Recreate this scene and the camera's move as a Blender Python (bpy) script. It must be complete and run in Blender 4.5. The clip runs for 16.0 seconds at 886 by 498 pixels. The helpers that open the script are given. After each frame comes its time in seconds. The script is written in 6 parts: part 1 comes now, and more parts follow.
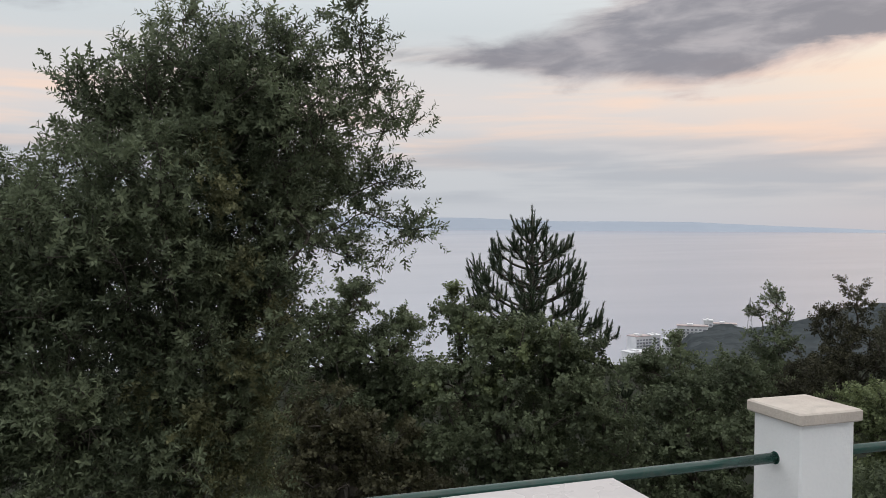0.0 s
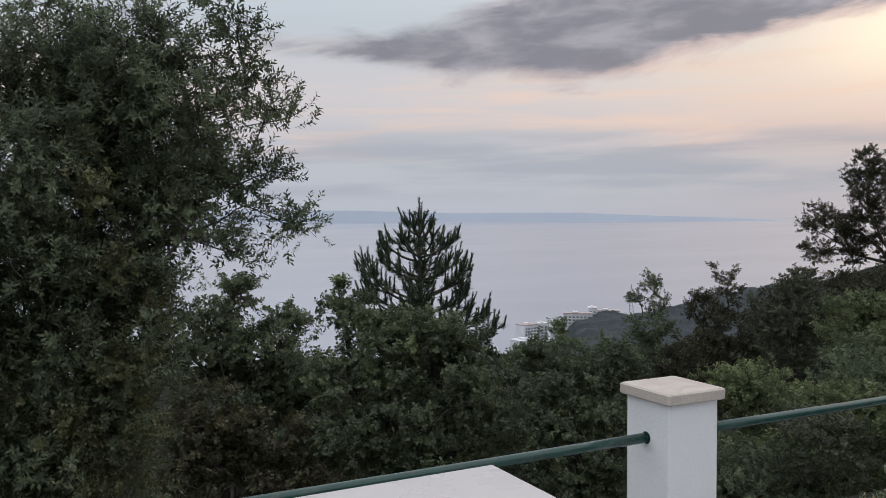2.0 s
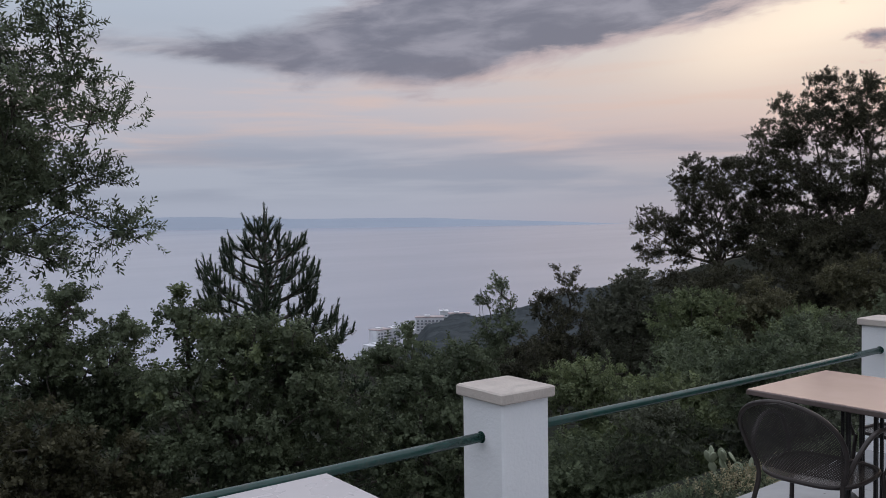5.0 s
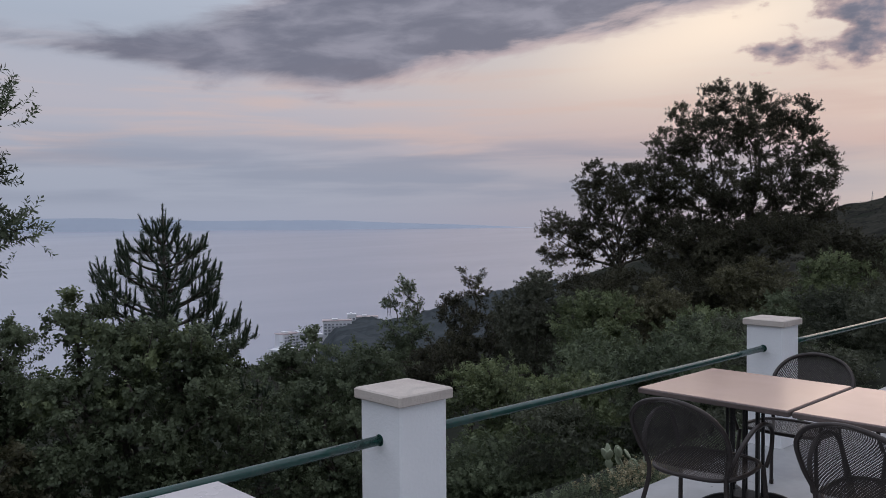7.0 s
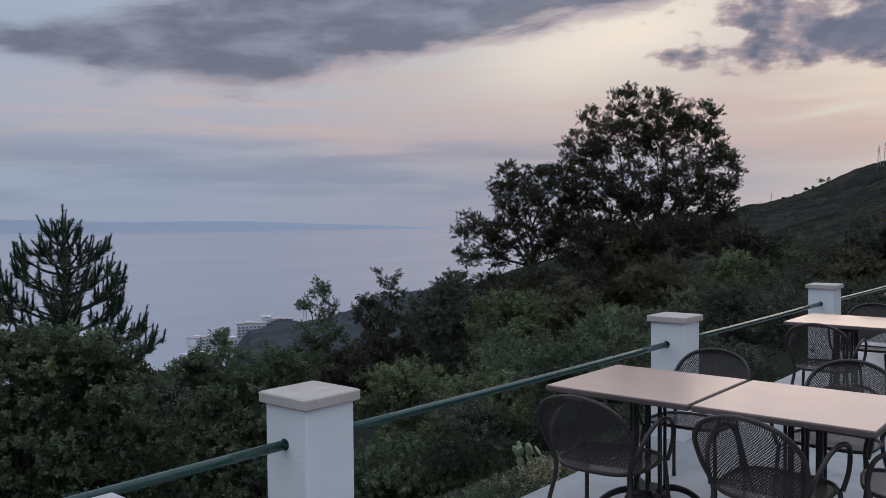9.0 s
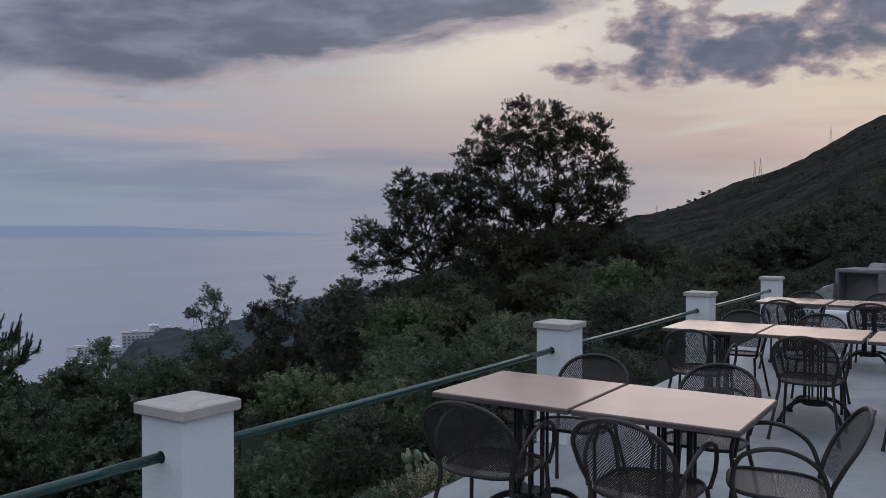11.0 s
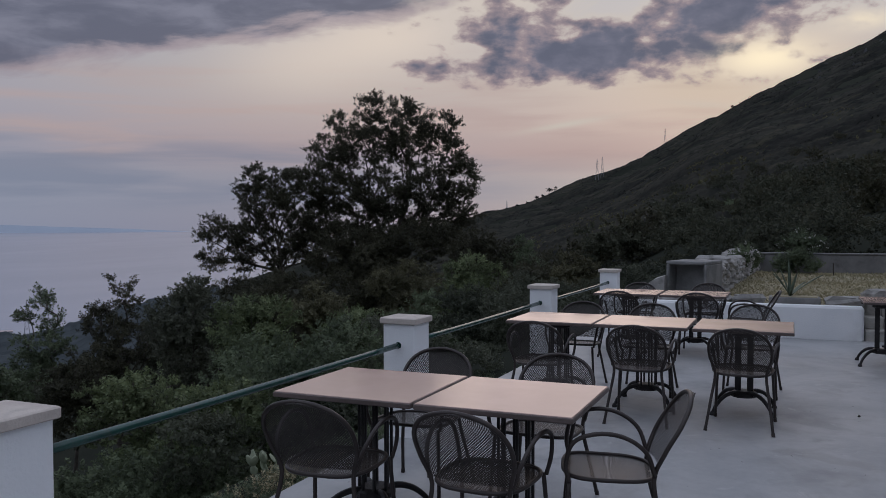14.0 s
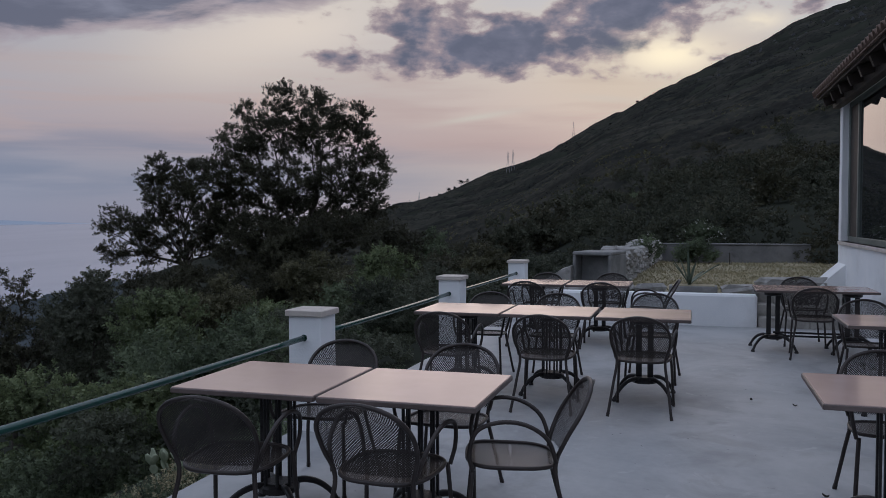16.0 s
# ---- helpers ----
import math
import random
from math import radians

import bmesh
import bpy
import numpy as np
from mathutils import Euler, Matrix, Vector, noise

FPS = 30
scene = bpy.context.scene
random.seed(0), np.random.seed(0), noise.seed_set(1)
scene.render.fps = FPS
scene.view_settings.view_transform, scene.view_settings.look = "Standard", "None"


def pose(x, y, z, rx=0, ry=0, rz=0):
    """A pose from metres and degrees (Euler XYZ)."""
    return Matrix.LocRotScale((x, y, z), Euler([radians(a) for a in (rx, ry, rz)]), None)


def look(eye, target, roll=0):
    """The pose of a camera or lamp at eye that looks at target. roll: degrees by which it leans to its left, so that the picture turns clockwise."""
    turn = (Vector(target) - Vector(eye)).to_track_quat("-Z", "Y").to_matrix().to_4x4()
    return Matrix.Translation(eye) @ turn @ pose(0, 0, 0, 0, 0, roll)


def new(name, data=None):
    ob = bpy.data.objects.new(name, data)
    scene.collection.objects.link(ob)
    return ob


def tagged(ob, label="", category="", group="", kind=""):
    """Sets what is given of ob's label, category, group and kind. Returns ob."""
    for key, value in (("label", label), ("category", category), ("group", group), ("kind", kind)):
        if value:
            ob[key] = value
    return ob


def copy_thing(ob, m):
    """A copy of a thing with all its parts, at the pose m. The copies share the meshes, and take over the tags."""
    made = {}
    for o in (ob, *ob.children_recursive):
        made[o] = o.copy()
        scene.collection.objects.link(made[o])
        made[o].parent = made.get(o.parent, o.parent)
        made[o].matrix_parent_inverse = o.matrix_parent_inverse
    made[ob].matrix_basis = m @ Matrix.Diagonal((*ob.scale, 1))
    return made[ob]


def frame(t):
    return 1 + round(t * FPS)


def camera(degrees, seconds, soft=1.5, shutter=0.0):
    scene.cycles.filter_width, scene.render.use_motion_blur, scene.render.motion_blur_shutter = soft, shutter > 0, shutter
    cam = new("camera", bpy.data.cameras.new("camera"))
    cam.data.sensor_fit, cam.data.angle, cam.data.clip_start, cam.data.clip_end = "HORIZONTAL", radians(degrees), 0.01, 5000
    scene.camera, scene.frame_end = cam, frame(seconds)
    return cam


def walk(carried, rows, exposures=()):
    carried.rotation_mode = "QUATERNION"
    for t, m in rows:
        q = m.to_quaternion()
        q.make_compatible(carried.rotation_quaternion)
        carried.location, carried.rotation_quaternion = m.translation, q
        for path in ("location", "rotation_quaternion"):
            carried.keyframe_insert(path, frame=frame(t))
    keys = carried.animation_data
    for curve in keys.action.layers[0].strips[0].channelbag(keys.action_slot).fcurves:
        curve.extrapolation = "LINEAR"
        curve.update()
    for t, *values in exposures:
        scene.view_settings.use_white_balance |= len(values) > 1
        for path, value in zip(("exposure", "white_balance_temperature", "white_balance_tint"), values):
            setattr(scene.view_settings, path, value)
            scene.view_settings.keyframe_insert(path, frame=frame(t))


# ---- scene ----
cam = camera(56.4, 16.0, soft=0.72)
PATH = [
    (0, (1.384, 1.327, 1.632), (2.064, 3.207, 1.57), 0.3),
    (0.5, (1.395, 1.33, 1.63), (2.124, 3.191, 1.564), 0.3),
    (1, (1.408, 1.329, 1.63), (2.2, 3.165, 1.557), 0.2),
    (1.5, (1.422, 1.326, 1.627), (2.282, 3.13, 1.551), 0.1),
    (2, (1.429, 1.318, 1.63), (2.351, 3.091, 1.55), -0.3),
    (2.5, (1.446, 1.317, 1.626), (2.42, 3.062, 1.542), -0.7),
    (3, (1.454, 1.308, 1.629), (2.475, 3.025, 1.545), -0.8),
    (3.5, (1.465, 1.303, 1.628), (2.535, 2.99, 1.546), -0.7),
    (4, (1.479, 1.303, 1.627), (2.603, 2.955, 1.547), -0.7),
    (6.5, (1.516, 1.269, 1.629), (2.868, 2.742, 1.568), -0.5),
    (7, (1.529, 1.268, 1.625), (2.92, 2.703, 1.56), -0.4),
    (7.5, (1.536, 1.257, 1.627), (2.963, 2.657, 1.559), -0.4),
    (8, (1.544, 1.251, 1.626), (3.002, 2.618, 1.56), -0.5),
    (8.5, (1.558, 1.256, 1.624), (3.05, 2.587, 1.559), -0.5),
    (9, (1.571, 1.25, 1.622), (3.1, 2.538, 1.557), -0.5),
    (11.5, (1.6, 1.194, 1.621), (3.311, 2.229, 1.572), -0.0),
    (12, (1.611, 1.187, 1.622), (3.351, 2.171, 1.567), -0.2),
    (12.5, (1.619, 1.184, 1.619), (3.386, 2.12, 1.563), -0.2),
    (13, (1.629, 1.174, 1.62), (3.422, 2.058, 1.563), -0.1),
    (13.5, (1.642, 1.172, 1.618), (3.461, 2.002, 1.559), -0.0),
    (14, (1.644, 1.159, 1.619), (3.486, 1.936, 1.561), -0.1),
    (14.5, (1.649, 1.146, 1.617), (3.512, 1.872, 1.56), -0.2),
    (15, (1.666, 1.14, 1.613), (3.549, 1.813, 1.551), -0.0),
    (15.5, (1.672, 1.135, 1.609), (3.571, 1.759, 1.539), -0.1),
    (16, (1.684, 1.127, 1.611), (3.597, 1.705, 1.533), -0.1),
]
EXPOSURES = [(0, 0.14, 7000, 5), (1.5, 0.03, 6700, 6), (2.5, -0.13, 6600, 6), (4, -0.29, 6380, 8), (6.5, -0.43, 6120, 11), (7, -0.47, 6100, 11),
             (8, -0.64, 5680, 11), (8.5, -0.65, 5620, 8), (9, -0.58, 5750, 7), (11.5, -0.86, 5650, 8), (12.5, -0.95, 5700, 11), (14, -0.94, 5770, 11), (15, -0.92, 5820, 10.5), (16, -0.88, 5600, 10)]
walk(cam, [(t, look(eye, target, roll)) for t, eye, target, roll in PATH], EXPOSURES)

# ---- sky and light ----
SKY_TOP = (1.18, 1.20, 1.33)      # the bright veil overhead
SUN_AZ, SUN_EL = 87.0, 11.0        # degrees: azimuth from +y towards +x, height


class Nodes:
    """Short notation for node trees: every method returns an output socket."""

    def __init__(self, tree):
        self.tree = tree

    def add(self, kind):
        return self.tree.nodes.new(kind)

    def put(self, socket, value):
        if isinstance(value, bpy.types.NodeSocket):
            self.tree.links.new(value, socket)
        else:
            socket.default_value = value

    def math(self, op, a, b=0.0, c=0.0):
        node = self.add("ShaderNodeMath")
        node.operation = op
        for i, v in enumerate((a, b, c)):
            self.put(node.inputs[i], v)
        return node.outputs[0]

    def ramp01(self, v, lo, hi):
        node = self.add("ShaderNodeMapRange")
        node.interpolation_type = "SMOOTHSTEP"
        self.put(node.inputs[0], v)
        node.inputs[1].default_value, node.inputs[2].default_value = lo, hi
        return node.outputs[0]

    def mix(self, f, a, b):
        node = self.add("ShaderNodeMix")
        node.data_type = "RGBA"
        self.put(node.inputs[0], f)
        for i, v in ((6, a), (7, b)):
            self.put(node.inputs[i], v if isinstance(v, bpy.types.NodeSocket) else (*v, 1.0))
        return node.outputs[2]

    def xyz(self, x, y, z=0.0):
        node = self.add("ShaderNodeCombineXYZ")
        for i, v in enumerate((x, y, z)):
            self.put(node.inputs[i], v)
        return node.outputs[0]

    def noise(self, vector, scale, detail=4.0, rough=0.55, distortion=0.0):
        node = self.add("ShaderNodeTexNoise")
        if vector is not None:
            self.put(node.inputs["Vector"], vector)
        node.inputs["Scale"].default_value, node.inputs["Detail"].default_value = scale, detail
        node.inputs["Roughness"].default_value, node.inputs["Distortion"].default_value = rough, distortion
        return node.outputs[0]


def make_sky():
    world = bpy.data.worlds.new("evening_sky")
    scene.world = world
    world.use_nodes = True
    tree = world.node_tree
    tree.nodes.clear()
    n = Nodes(tree)
    sky = n.add("ShaderNodeTexSky")
    sky.sky_type = "NISHITA"
    sky.sun_disc, sky.sun_elevation, sky.sun_rotation = False, radians(SUN_EL), radians(SUN_AZ)
    sky.air_density, sky.dust_density, sky.ozone_density = 1.0, 1.0, 1.5
    place = n.add("ShaderNodeTexCoord").outputs["Generated"]
    split = n.add("ShaderNodeSeparateXYZ")
    tree.links.new(place, split.inputs[0])
    x, y, z = split.outputs
    az = n.math("MULTIPLY", n.math("ARCTAN2", x, y), 180 / math.pi)
    el = n.math("MULTIPLY", n.math("ARCSINE", z), 180 / math.pi)

    def bump(v, mid, wide):
        q = n.math("DIVIDE", n.math("SUBTRACT", v, mid), wide)
        return n.math("EXPONENT", n.math("MULTIPLY", n.math("MULTIPLY", q, q), -1.0))

    def spot(a, e, wa, we):
        return n.math("MULTIPLY", bump(az, a, wa), bump(el, e, we))

    def colour_ramp(v, lo, hi, stops):
        ramp = n.add("ShaderNodeValToRGB")
        tree.links.new(n.math("DIVIDE", n.math("SUBTRACT", v, lo), hi - lo), ramp.inputs[0])
        elements = ramp.color_ramp.elements
        while len(elements) < len(stops):
            elements.new(0.5)
        for e, (p, c) in zip(elements, stops):
            e.position, e.color = (p - lo) / (hi - lo), (*c, 1) if isinstance(c, tuple) else (c / 30, c / 30, c / 30, 1)
        return ramp.outputs[0]

    def by_azimuth(*rows):
        return n.math("MULTIPLY", colour_ramp(az, -10.0, 110.0, rows), 30.0)

    # thin overcast veil: grey lavender at the horizon, pink and cream above it, blue grey overhead
    cool = colour_ramp(el, -2.0, 60.0, [(-2.0, (0.44, 0.485, 0.60)), (0.5, (0.465, 0.50, 0.61)), (4.0, (0.49, 0.51, 0.605)), (8.0, (0.635, 0.59, 0.635)),
                                        (13.0, (0.55, 0.59, 0.67)), (20.0, (0.70, 0.75, 0.85)), (31.0, SKY_TOP), (60.0, SKY_TOP)])
    warm = colour_ramp(el, -2.0, 60.0, [(-2.0, (0.405, 0.405, 0.505)), (1.8, (0.43, 0.415, 0.51)), (3.4, (0.51, 0.45, 0.505)), (5.0, (0.72, 0.52, 0.495)), (6.6, (0.83, 0.605, 0.525)),
                                        (9.5, (0.94, 0.74, 0.60)), (14.0, (0.90, 0.79, 0.71)), (21.0, (0.80, 0.80, 0.83)), (31.0, SKY_TOP), (60.0, SKY_TOP)])
    veil = n.mix(n.math("MINIMUM", n.math("ADD", bump(az, 84.0, 24.0), n.math("MULTIPLY", bump(az, 54.0, 17.0), 0.62)), 1.0), cool, warm)
    veil = n.mix(0.012, veil, sky.outputs[0])
    flow = n.xyz(n.math("MULTIPLY", az, 0.05), n.math("MULTIPLY", n.math("SUBTRACT", el, n.math("MULTIPLY", az, 0.012)), 0.50))
    streak = n.ramp01(n.noise(flow, 1.6, 4.0, 0.5, 0.35), 0.42, 0.72)
    band = n.math("MULTIPLY", streak, n.math("MULTIPLY", n.ramp01(el, 3.0, 5.5), n.ramp01(el, 14.0, 7.5)))
    veil = n.mix(n.math("MULTIPLY", band, 0.58), veil, (0.93, 0.66, 0.55))
    bank = n.math("MULTIPLY", n.ramp01(n.noise(flow, 1.1, 4.0, 0.55, 0.2), 0.36, 0.60),
                  n.math("MULTIPLY", n.ramp01(el, 0.6, 2.2), n.ramp01(el, 6.6, 4.4)))
    veil = n.mix(n.math("MULTIPLY", bank, n.math("MULTIPLY", n.ramp01(az, 84.0, 52.0), 0.6)), veil, (0.37, 0.40, 0.49))
    # brightness round the hidden sun and in the clear gap beside the long cloud
    glow = n.math("ADD", n.math("MULTIPLY", spot(88.5, 10.4, 3.4, 1.5), 0.8), n.math("MULTIPLY", spot(57.5, 11.0, 5.5, 2.5), 0.52))
    glow = n.math("ADD", glow, n.math("ADD", n.math("MULTIPLY", spot(64.0, 12.9, 5.6, 2.5), 0.80), n.math("MULTIPLY", spot(71.0, 15.6, 5.0, 2.0), 0.6)))
    veil = n.mix(n.math("MULTIPLY", spot(87.0, 9.6, 7.0, 2.6), 0.75), veil, (1.20, 0.90, 0.60))
    veil = n.mix(n.math("MINIMUM", glow, 1.0), veil, (1.46, 1.18, 0.90))
    veil = n.mix(n.math("MULTIPLY", spot(78.0, 5.0, 9.0, 1.5), 0.4), veil, (0.72, 0.47, 0.42))
    # two thin bright streaks, old vapour trails
    for a, e, wa, tilt, amount in ((75.5, 6.8, 2.8, 0.15, 0.8), (84.5, 7.9, 2.2, -0.10, 0.35)):
        line = n.math("SUBTRACT", el, n.math("MULTIPLY", n.math("SUBTRACT", az, a), tilt))
        veil = n.mix(n.math("MULTIPLY", n.math("MULTIPLY", bump(az, a, wa), bump(line, e, 0.22)), amount), veil, (1.15, 0.98, 0.76))
    # clouds: one long bank with a ragged lower edge, broken ones about the sun, a mottled layer overhead
    puff = n.xyz(n.math("MULTIPLY", az, 0.085), n.math("MULTIPLY", n.math("SUBTRACT", el, n.math("MULTIPLY", az, 0.05)), 0.30))
    rag = n.math("SUBTRACT", n.noise(puff, 1.5, 8.0, 0.56, 0.5), 0.5)
    floor_line = by_azimuth((-10, 13.5), (10, 12.5), (18, 10.8), (24, 9.9), (32, 9.0), (40, 9.0), (45, 10.1), (51, 11.7), (60, 13.1), (68, 15.0), (76, 20.0))
    roof_line = by_azimuth((-10, 13.6), (10, 12.7), (18, 11.4), (24, 12.6), (30, 14.0), (36, 17.0), (48, 22.0), (60, 22.0), (70, 15.6), (76, 16.0))
    under = n.ramp01(n.math("ADD", n.math("SUBTRACT", el, floor_line), n.math("MULTIPLY", rag, 4.2)), -0.5, 1.25)
    over = n.ramp01(n.math("ADD", n.math("SUBTRACT", roof_line, el), n.math("MULTIPLY", rag, 7.0)), -0.8, 1.9)
    long_cloud = n.math("MULTIPLY", under, over)
    fine = n.noise(n.xyz(n.math("MULTIPLY", az, 0.15), n.math("MULTIPLY", el, 0.27)), 2.7, 8.0, 0.53, 0.12)
    broken = n.math("MULTIPLY", n.math("SUBTRACT", fine, 0.5), 3.9)
    for a, e, wa, we, weight in ((86.0, 10.9, 4.5, 0.8, 0.62), (85.0, 13.6, 5.8, 1.9, 1.5), (77.2, 11.8, 3.6, 1.5, 1.25), (71.3, 13.0, 3.2, 1.4, 1.15), (73.5, 10.6, 7.0, 1.2, 0.95), (79.0, 12.6, 9.0, 2.6, 0.3),
                                 (65.5, 10.9, 2.4, 0.5, 0.8), (73.5, 15.5, 4.0, 1.0, 0.9), (98.5, 14.5, 3.0, 1.8, 1.0), (85.0, 9.9, 4.0, 0.5, 0.45),
                                 (79.0, 14.4, 2.8, 0.7, -1.6), (75.3, 12.7, 0.9, 0.8, -1.0), (80.6, 12.0, 0.9, 0.6, -0.9), (69.3, 11.8, 1.4, 0.6, -0.8), (88.4, 10.7, 1.8, 0.8, -0.9), (94.0, 12.2, 1.8, 0.9, -0.8)):
        broken = n.math("ADD", broken, n.math("MULTIPLY", spot(a, e, wa, we), weight))
    broken = n.math("SUBTRACT", broken, n.math("MULTIPLY", n.math("SUBTRACT", 1.0, n.math("MULTIPLY", n.ramp01(az, 56.0, 66.0), n.ramp01(el, 7.4, 9.4))), 3.0))
    dense = n.ramp01(broken, 0.50, 1.45)
    lining = n.math("MULTIPLY", n.ramp01(broken, -0.55, 0.30), n.math("MINIMUM", n.math("ADD", n.math("MULTIPLY", spot(84.0, 13.0, 11.0, 2.6), 0.62), n.math("MULTIPLY", spot(70.0, 15.0, 6.0, 2.2), 0.5)), 1.0))
    broken = n.ramp01(broken, 0.20, 0.84)
    high = n.math("MULTIPLY", n.ramp01(rag, -0.04, 0.16), n.ramp01(el, 17.0, 26.0))
    tone = n.mix(n.ramp01(n.noise(puff, 2.2, 6.0, 0.55, 0.3), 0.38, 0.72), (0.225, 0.225, 0.285), (0.40, 0.385, 0.45))
    rim = n.math("MULTIPLY", n.math("MULTIPLY", long_cloud, n.math("SUBTRACT", 1.0, long_cloud)), n.math("MULTIPLY", n.ramp01(az, 22.0, 50.0), 1.9))
    veil = n.mix(n.math("MULTIPLY", long_cloud, 0.92), veil, tone)
    veil = n.mix(n.math("MINIMUM", rim, 0.75), veil, (0.82, 0.60, 0.58))
    veil = n.mix(lining, veil, (1.22, 1.02, 0.80))
    veil = n.mix(n.math("MULTIPLY", broken, 0.92), veil, n.mix(dense, (0.66, 0.48, 0.46), n.mix(n.ramp01(fine, 0.36, 0.66), (0.27, 0.27, 0.35), (0.175, 0.19, 0.265))))
    veil = n.mix(n.math("MULTIPLY", high, 0.25), veil, tone)
    core = n.math("ADD", spot(88.4, 10.6, 2.8, 1.1), n.math("MULTIPLY", spot(94.0, 12.4, 1.6, 0.6), 0.6))
    veil = n.mix(n.math("MULTIPLY", n.math("MULTIPLY", n.math("MINIMUM", core, 1.0), n.ramp01(fine, 0.74, 0.46)), 0.9), veil, (2.1, 1.68, 1.05))
    # below the horizon: the sea's own tone
    veil = n.mix(n.ramp01(el, -0.3, -1.2), veil, (0.30, 0.31, 0.36))
    back = n.add("ShaderNodeBackground")
    tree.links.new(veil, back.inputs[0])
    back.inputs[1].default_value = 1.0
    tree.links.new(back.outputs[0], n.add("ShaderNodeOutputWorld").inputs[0])


make_sky()
sun = new("sun", bpy.data.lights.new("sun", "SUN"))
sun.data.energy, sun.data.angle, sun.data.color = 0.5, radians(40), (1.0, 0.74, 0.54)
_a, _e = radians(SUN_AZ), radians(SUN_EL)
sun.matrix_world = look((0, 0, 0), (-math.sin(_a) * math.cos(_e), -math.cos(_a) * math.cos(_e), -math.sin(_e)))


# ---- materials ----
def material(name, colours, rough=0.6, metal=0.0, scale=3.0, grain=40.0, bump=0.15, spread=(0.35, 0.65), island=0.0, translucent=0.0, spec=0.5, stains=None, marks=()):
    """Two colours mixed at two scales, with fine relief; island: how far each leaf or piece differs."""
    m = bpy.data.materials.new(name)
    m.use_nodes = True
    tree = m.node_tree
    n = Nodes(tree)
    shader = tree.nodes["Principled BSDF"]
    place = n.add("ShaderNodeTexCoord").outputs["Object"]
    large = n.ramp01(n.noise(place, scale, 4.0), *spread)
    fine = n.noise(place, grain, 3.0)
    f = n.math("ADD", n.math("MULTIPLY", large, 0.7), n.math("MULTIPLY", n.math("SUBTRACT", fine, 0.35), 0.6))
    if island:
        f = n.math("ADD", n.math("MULTIPLY", f, 1 - island), n.math("MULTIPLY", n.add("ShaderNodeNewGeometry").outputs["Random Per Island"], island))
    colour = n.mix(f, colours[0], colours[1])
    if stains:
        tint, amount, stain_scale = stains
        colour = n.mix(n.math("MULTIPLY", n.ramp01(n.noise(place, stain_scale, 6.0, 0.6, 0.5), 0.5, 0.72), amount), colour, tint)
    for tint, amount, mark_scale, lo, hi in marks:
        colour = n.mix(n.math("MULTIPLY", n.ramp01(n.noise(place, mark_scale, 5.0, 0.62, 0.8), lo, hi), amount), colour, tint)
    tree.links.new(colour, shader.inputs["Base Color"])
    shader.inputs["Metallic"].default_value = metal
    shader.inputs["Specular IOR Level"].default_value = spec
    n.put(shader.inputs["Roughness"], n.math("ADD", rough - 0.08, n.math("MULTIPLY", fine, 0.16)))
    if bump:
        b = n.add("ShaderNodeBump")
        b.inputs["Strength"].default_value = bump
        b.inputs["Distance"].default_value = 0.01
        n.put(b.inputs["Height"], n.math("ADD", fine, n.math("MULTIPLY", large, 0.5)))
        tree.links.new(b.outputs[0], shader.inputs["Normal"])
    if translucent:
        t = n.add("ShaderNodeBsdfTranslucent")
        tree.links.new(colour, t.inputs[0])
        mixer = n.add("ShaderNodeMixShader")
        mixer.inputs[0].default_value = translucent
        tree.links.new(shader.outputs[0], mixer.inputs[1])
        tree.links.new(t.outputs[0], mixer.inputs[2])
        tree.links.new(mixer.outputs[0], tree.nodes["Material Output"].inputs[0])
    return m


def glass_material(name):
    m = bpy.data.materials.new(name)
    m.use_nodes = True
    s = m.node_tree.nodes["Principled BSDF"]
    s.inputs["Base Color"].default_value = (0.02, 0.022, 0.025, 1)
    s.inputs["Roughness"].default_value, s.inputs["Metallic"].default_value = 0.02, 0.0
    s.inputs["IOR"].default_value = 1.9
    return m


WHITE_WALL = material("white_limewash", ((0.79, 0.80, 0.81), (0.87, 0.87, 0.87)), 0.85, scale=1.6, grain=60, bump=0.25, stains=((0.55, 0.54, 0.52), 0.35, 1.3))
CAP_STONE = material("cap_limestone", ((0.48, 0.42, 0.375), (0.60, 0.54, 0.48)), 0.8, scale=5, grain=70, bump=0.3, stains=((0.33, 0.30, 0.27), 0.5, 6.0))
GREEN_PAINT = material("green_gloss_paint", ((0.011, 0.046, 0.038), (0.018, 0.066, 0.054)), 0.22, scale=8, grain=90, bump=0.04, spec=0.55, stains=((0.10, 0.09, 0.07), 0.3, 14.0))
CONCRETE = material("poured_concrete", ((0.27, 0.28, 0.29), (0.45, 0.45, 0.45)), 0.6, scale=0.8, grain=16, bump=0.14, spread=(0.28, 0.72), stains=((0.22, 0.225, 0.23), 0.7, 1.4), marks=(((0.52, 0.52, 0.51), 0.45, 0.6, 0.46, 0.68), ((0.22, 0.21, 0.195), 0.35, 1.6, 0.52, 0.72), ((0.09, 0.085, 0.08), 0.8, 11.0, 0.69, 0.74), ((0.56, 0.56, 0.55), 0.35, 4.5, 0.60, 0.72)))
TABLE_TOP = material("beige_laminate", ((0.475, 0.338, 0.292), (0.535, 0.383, 0.332)), 0.16, scale=1.5, grain=3, bump=0.0)
TABLE_PALE = material("pale_laminate", ((0.50, 0.465, 0.46), (0.57, 0.53, 0.525)), 0.28, scale=1.5, grain=3, bump=0.0)
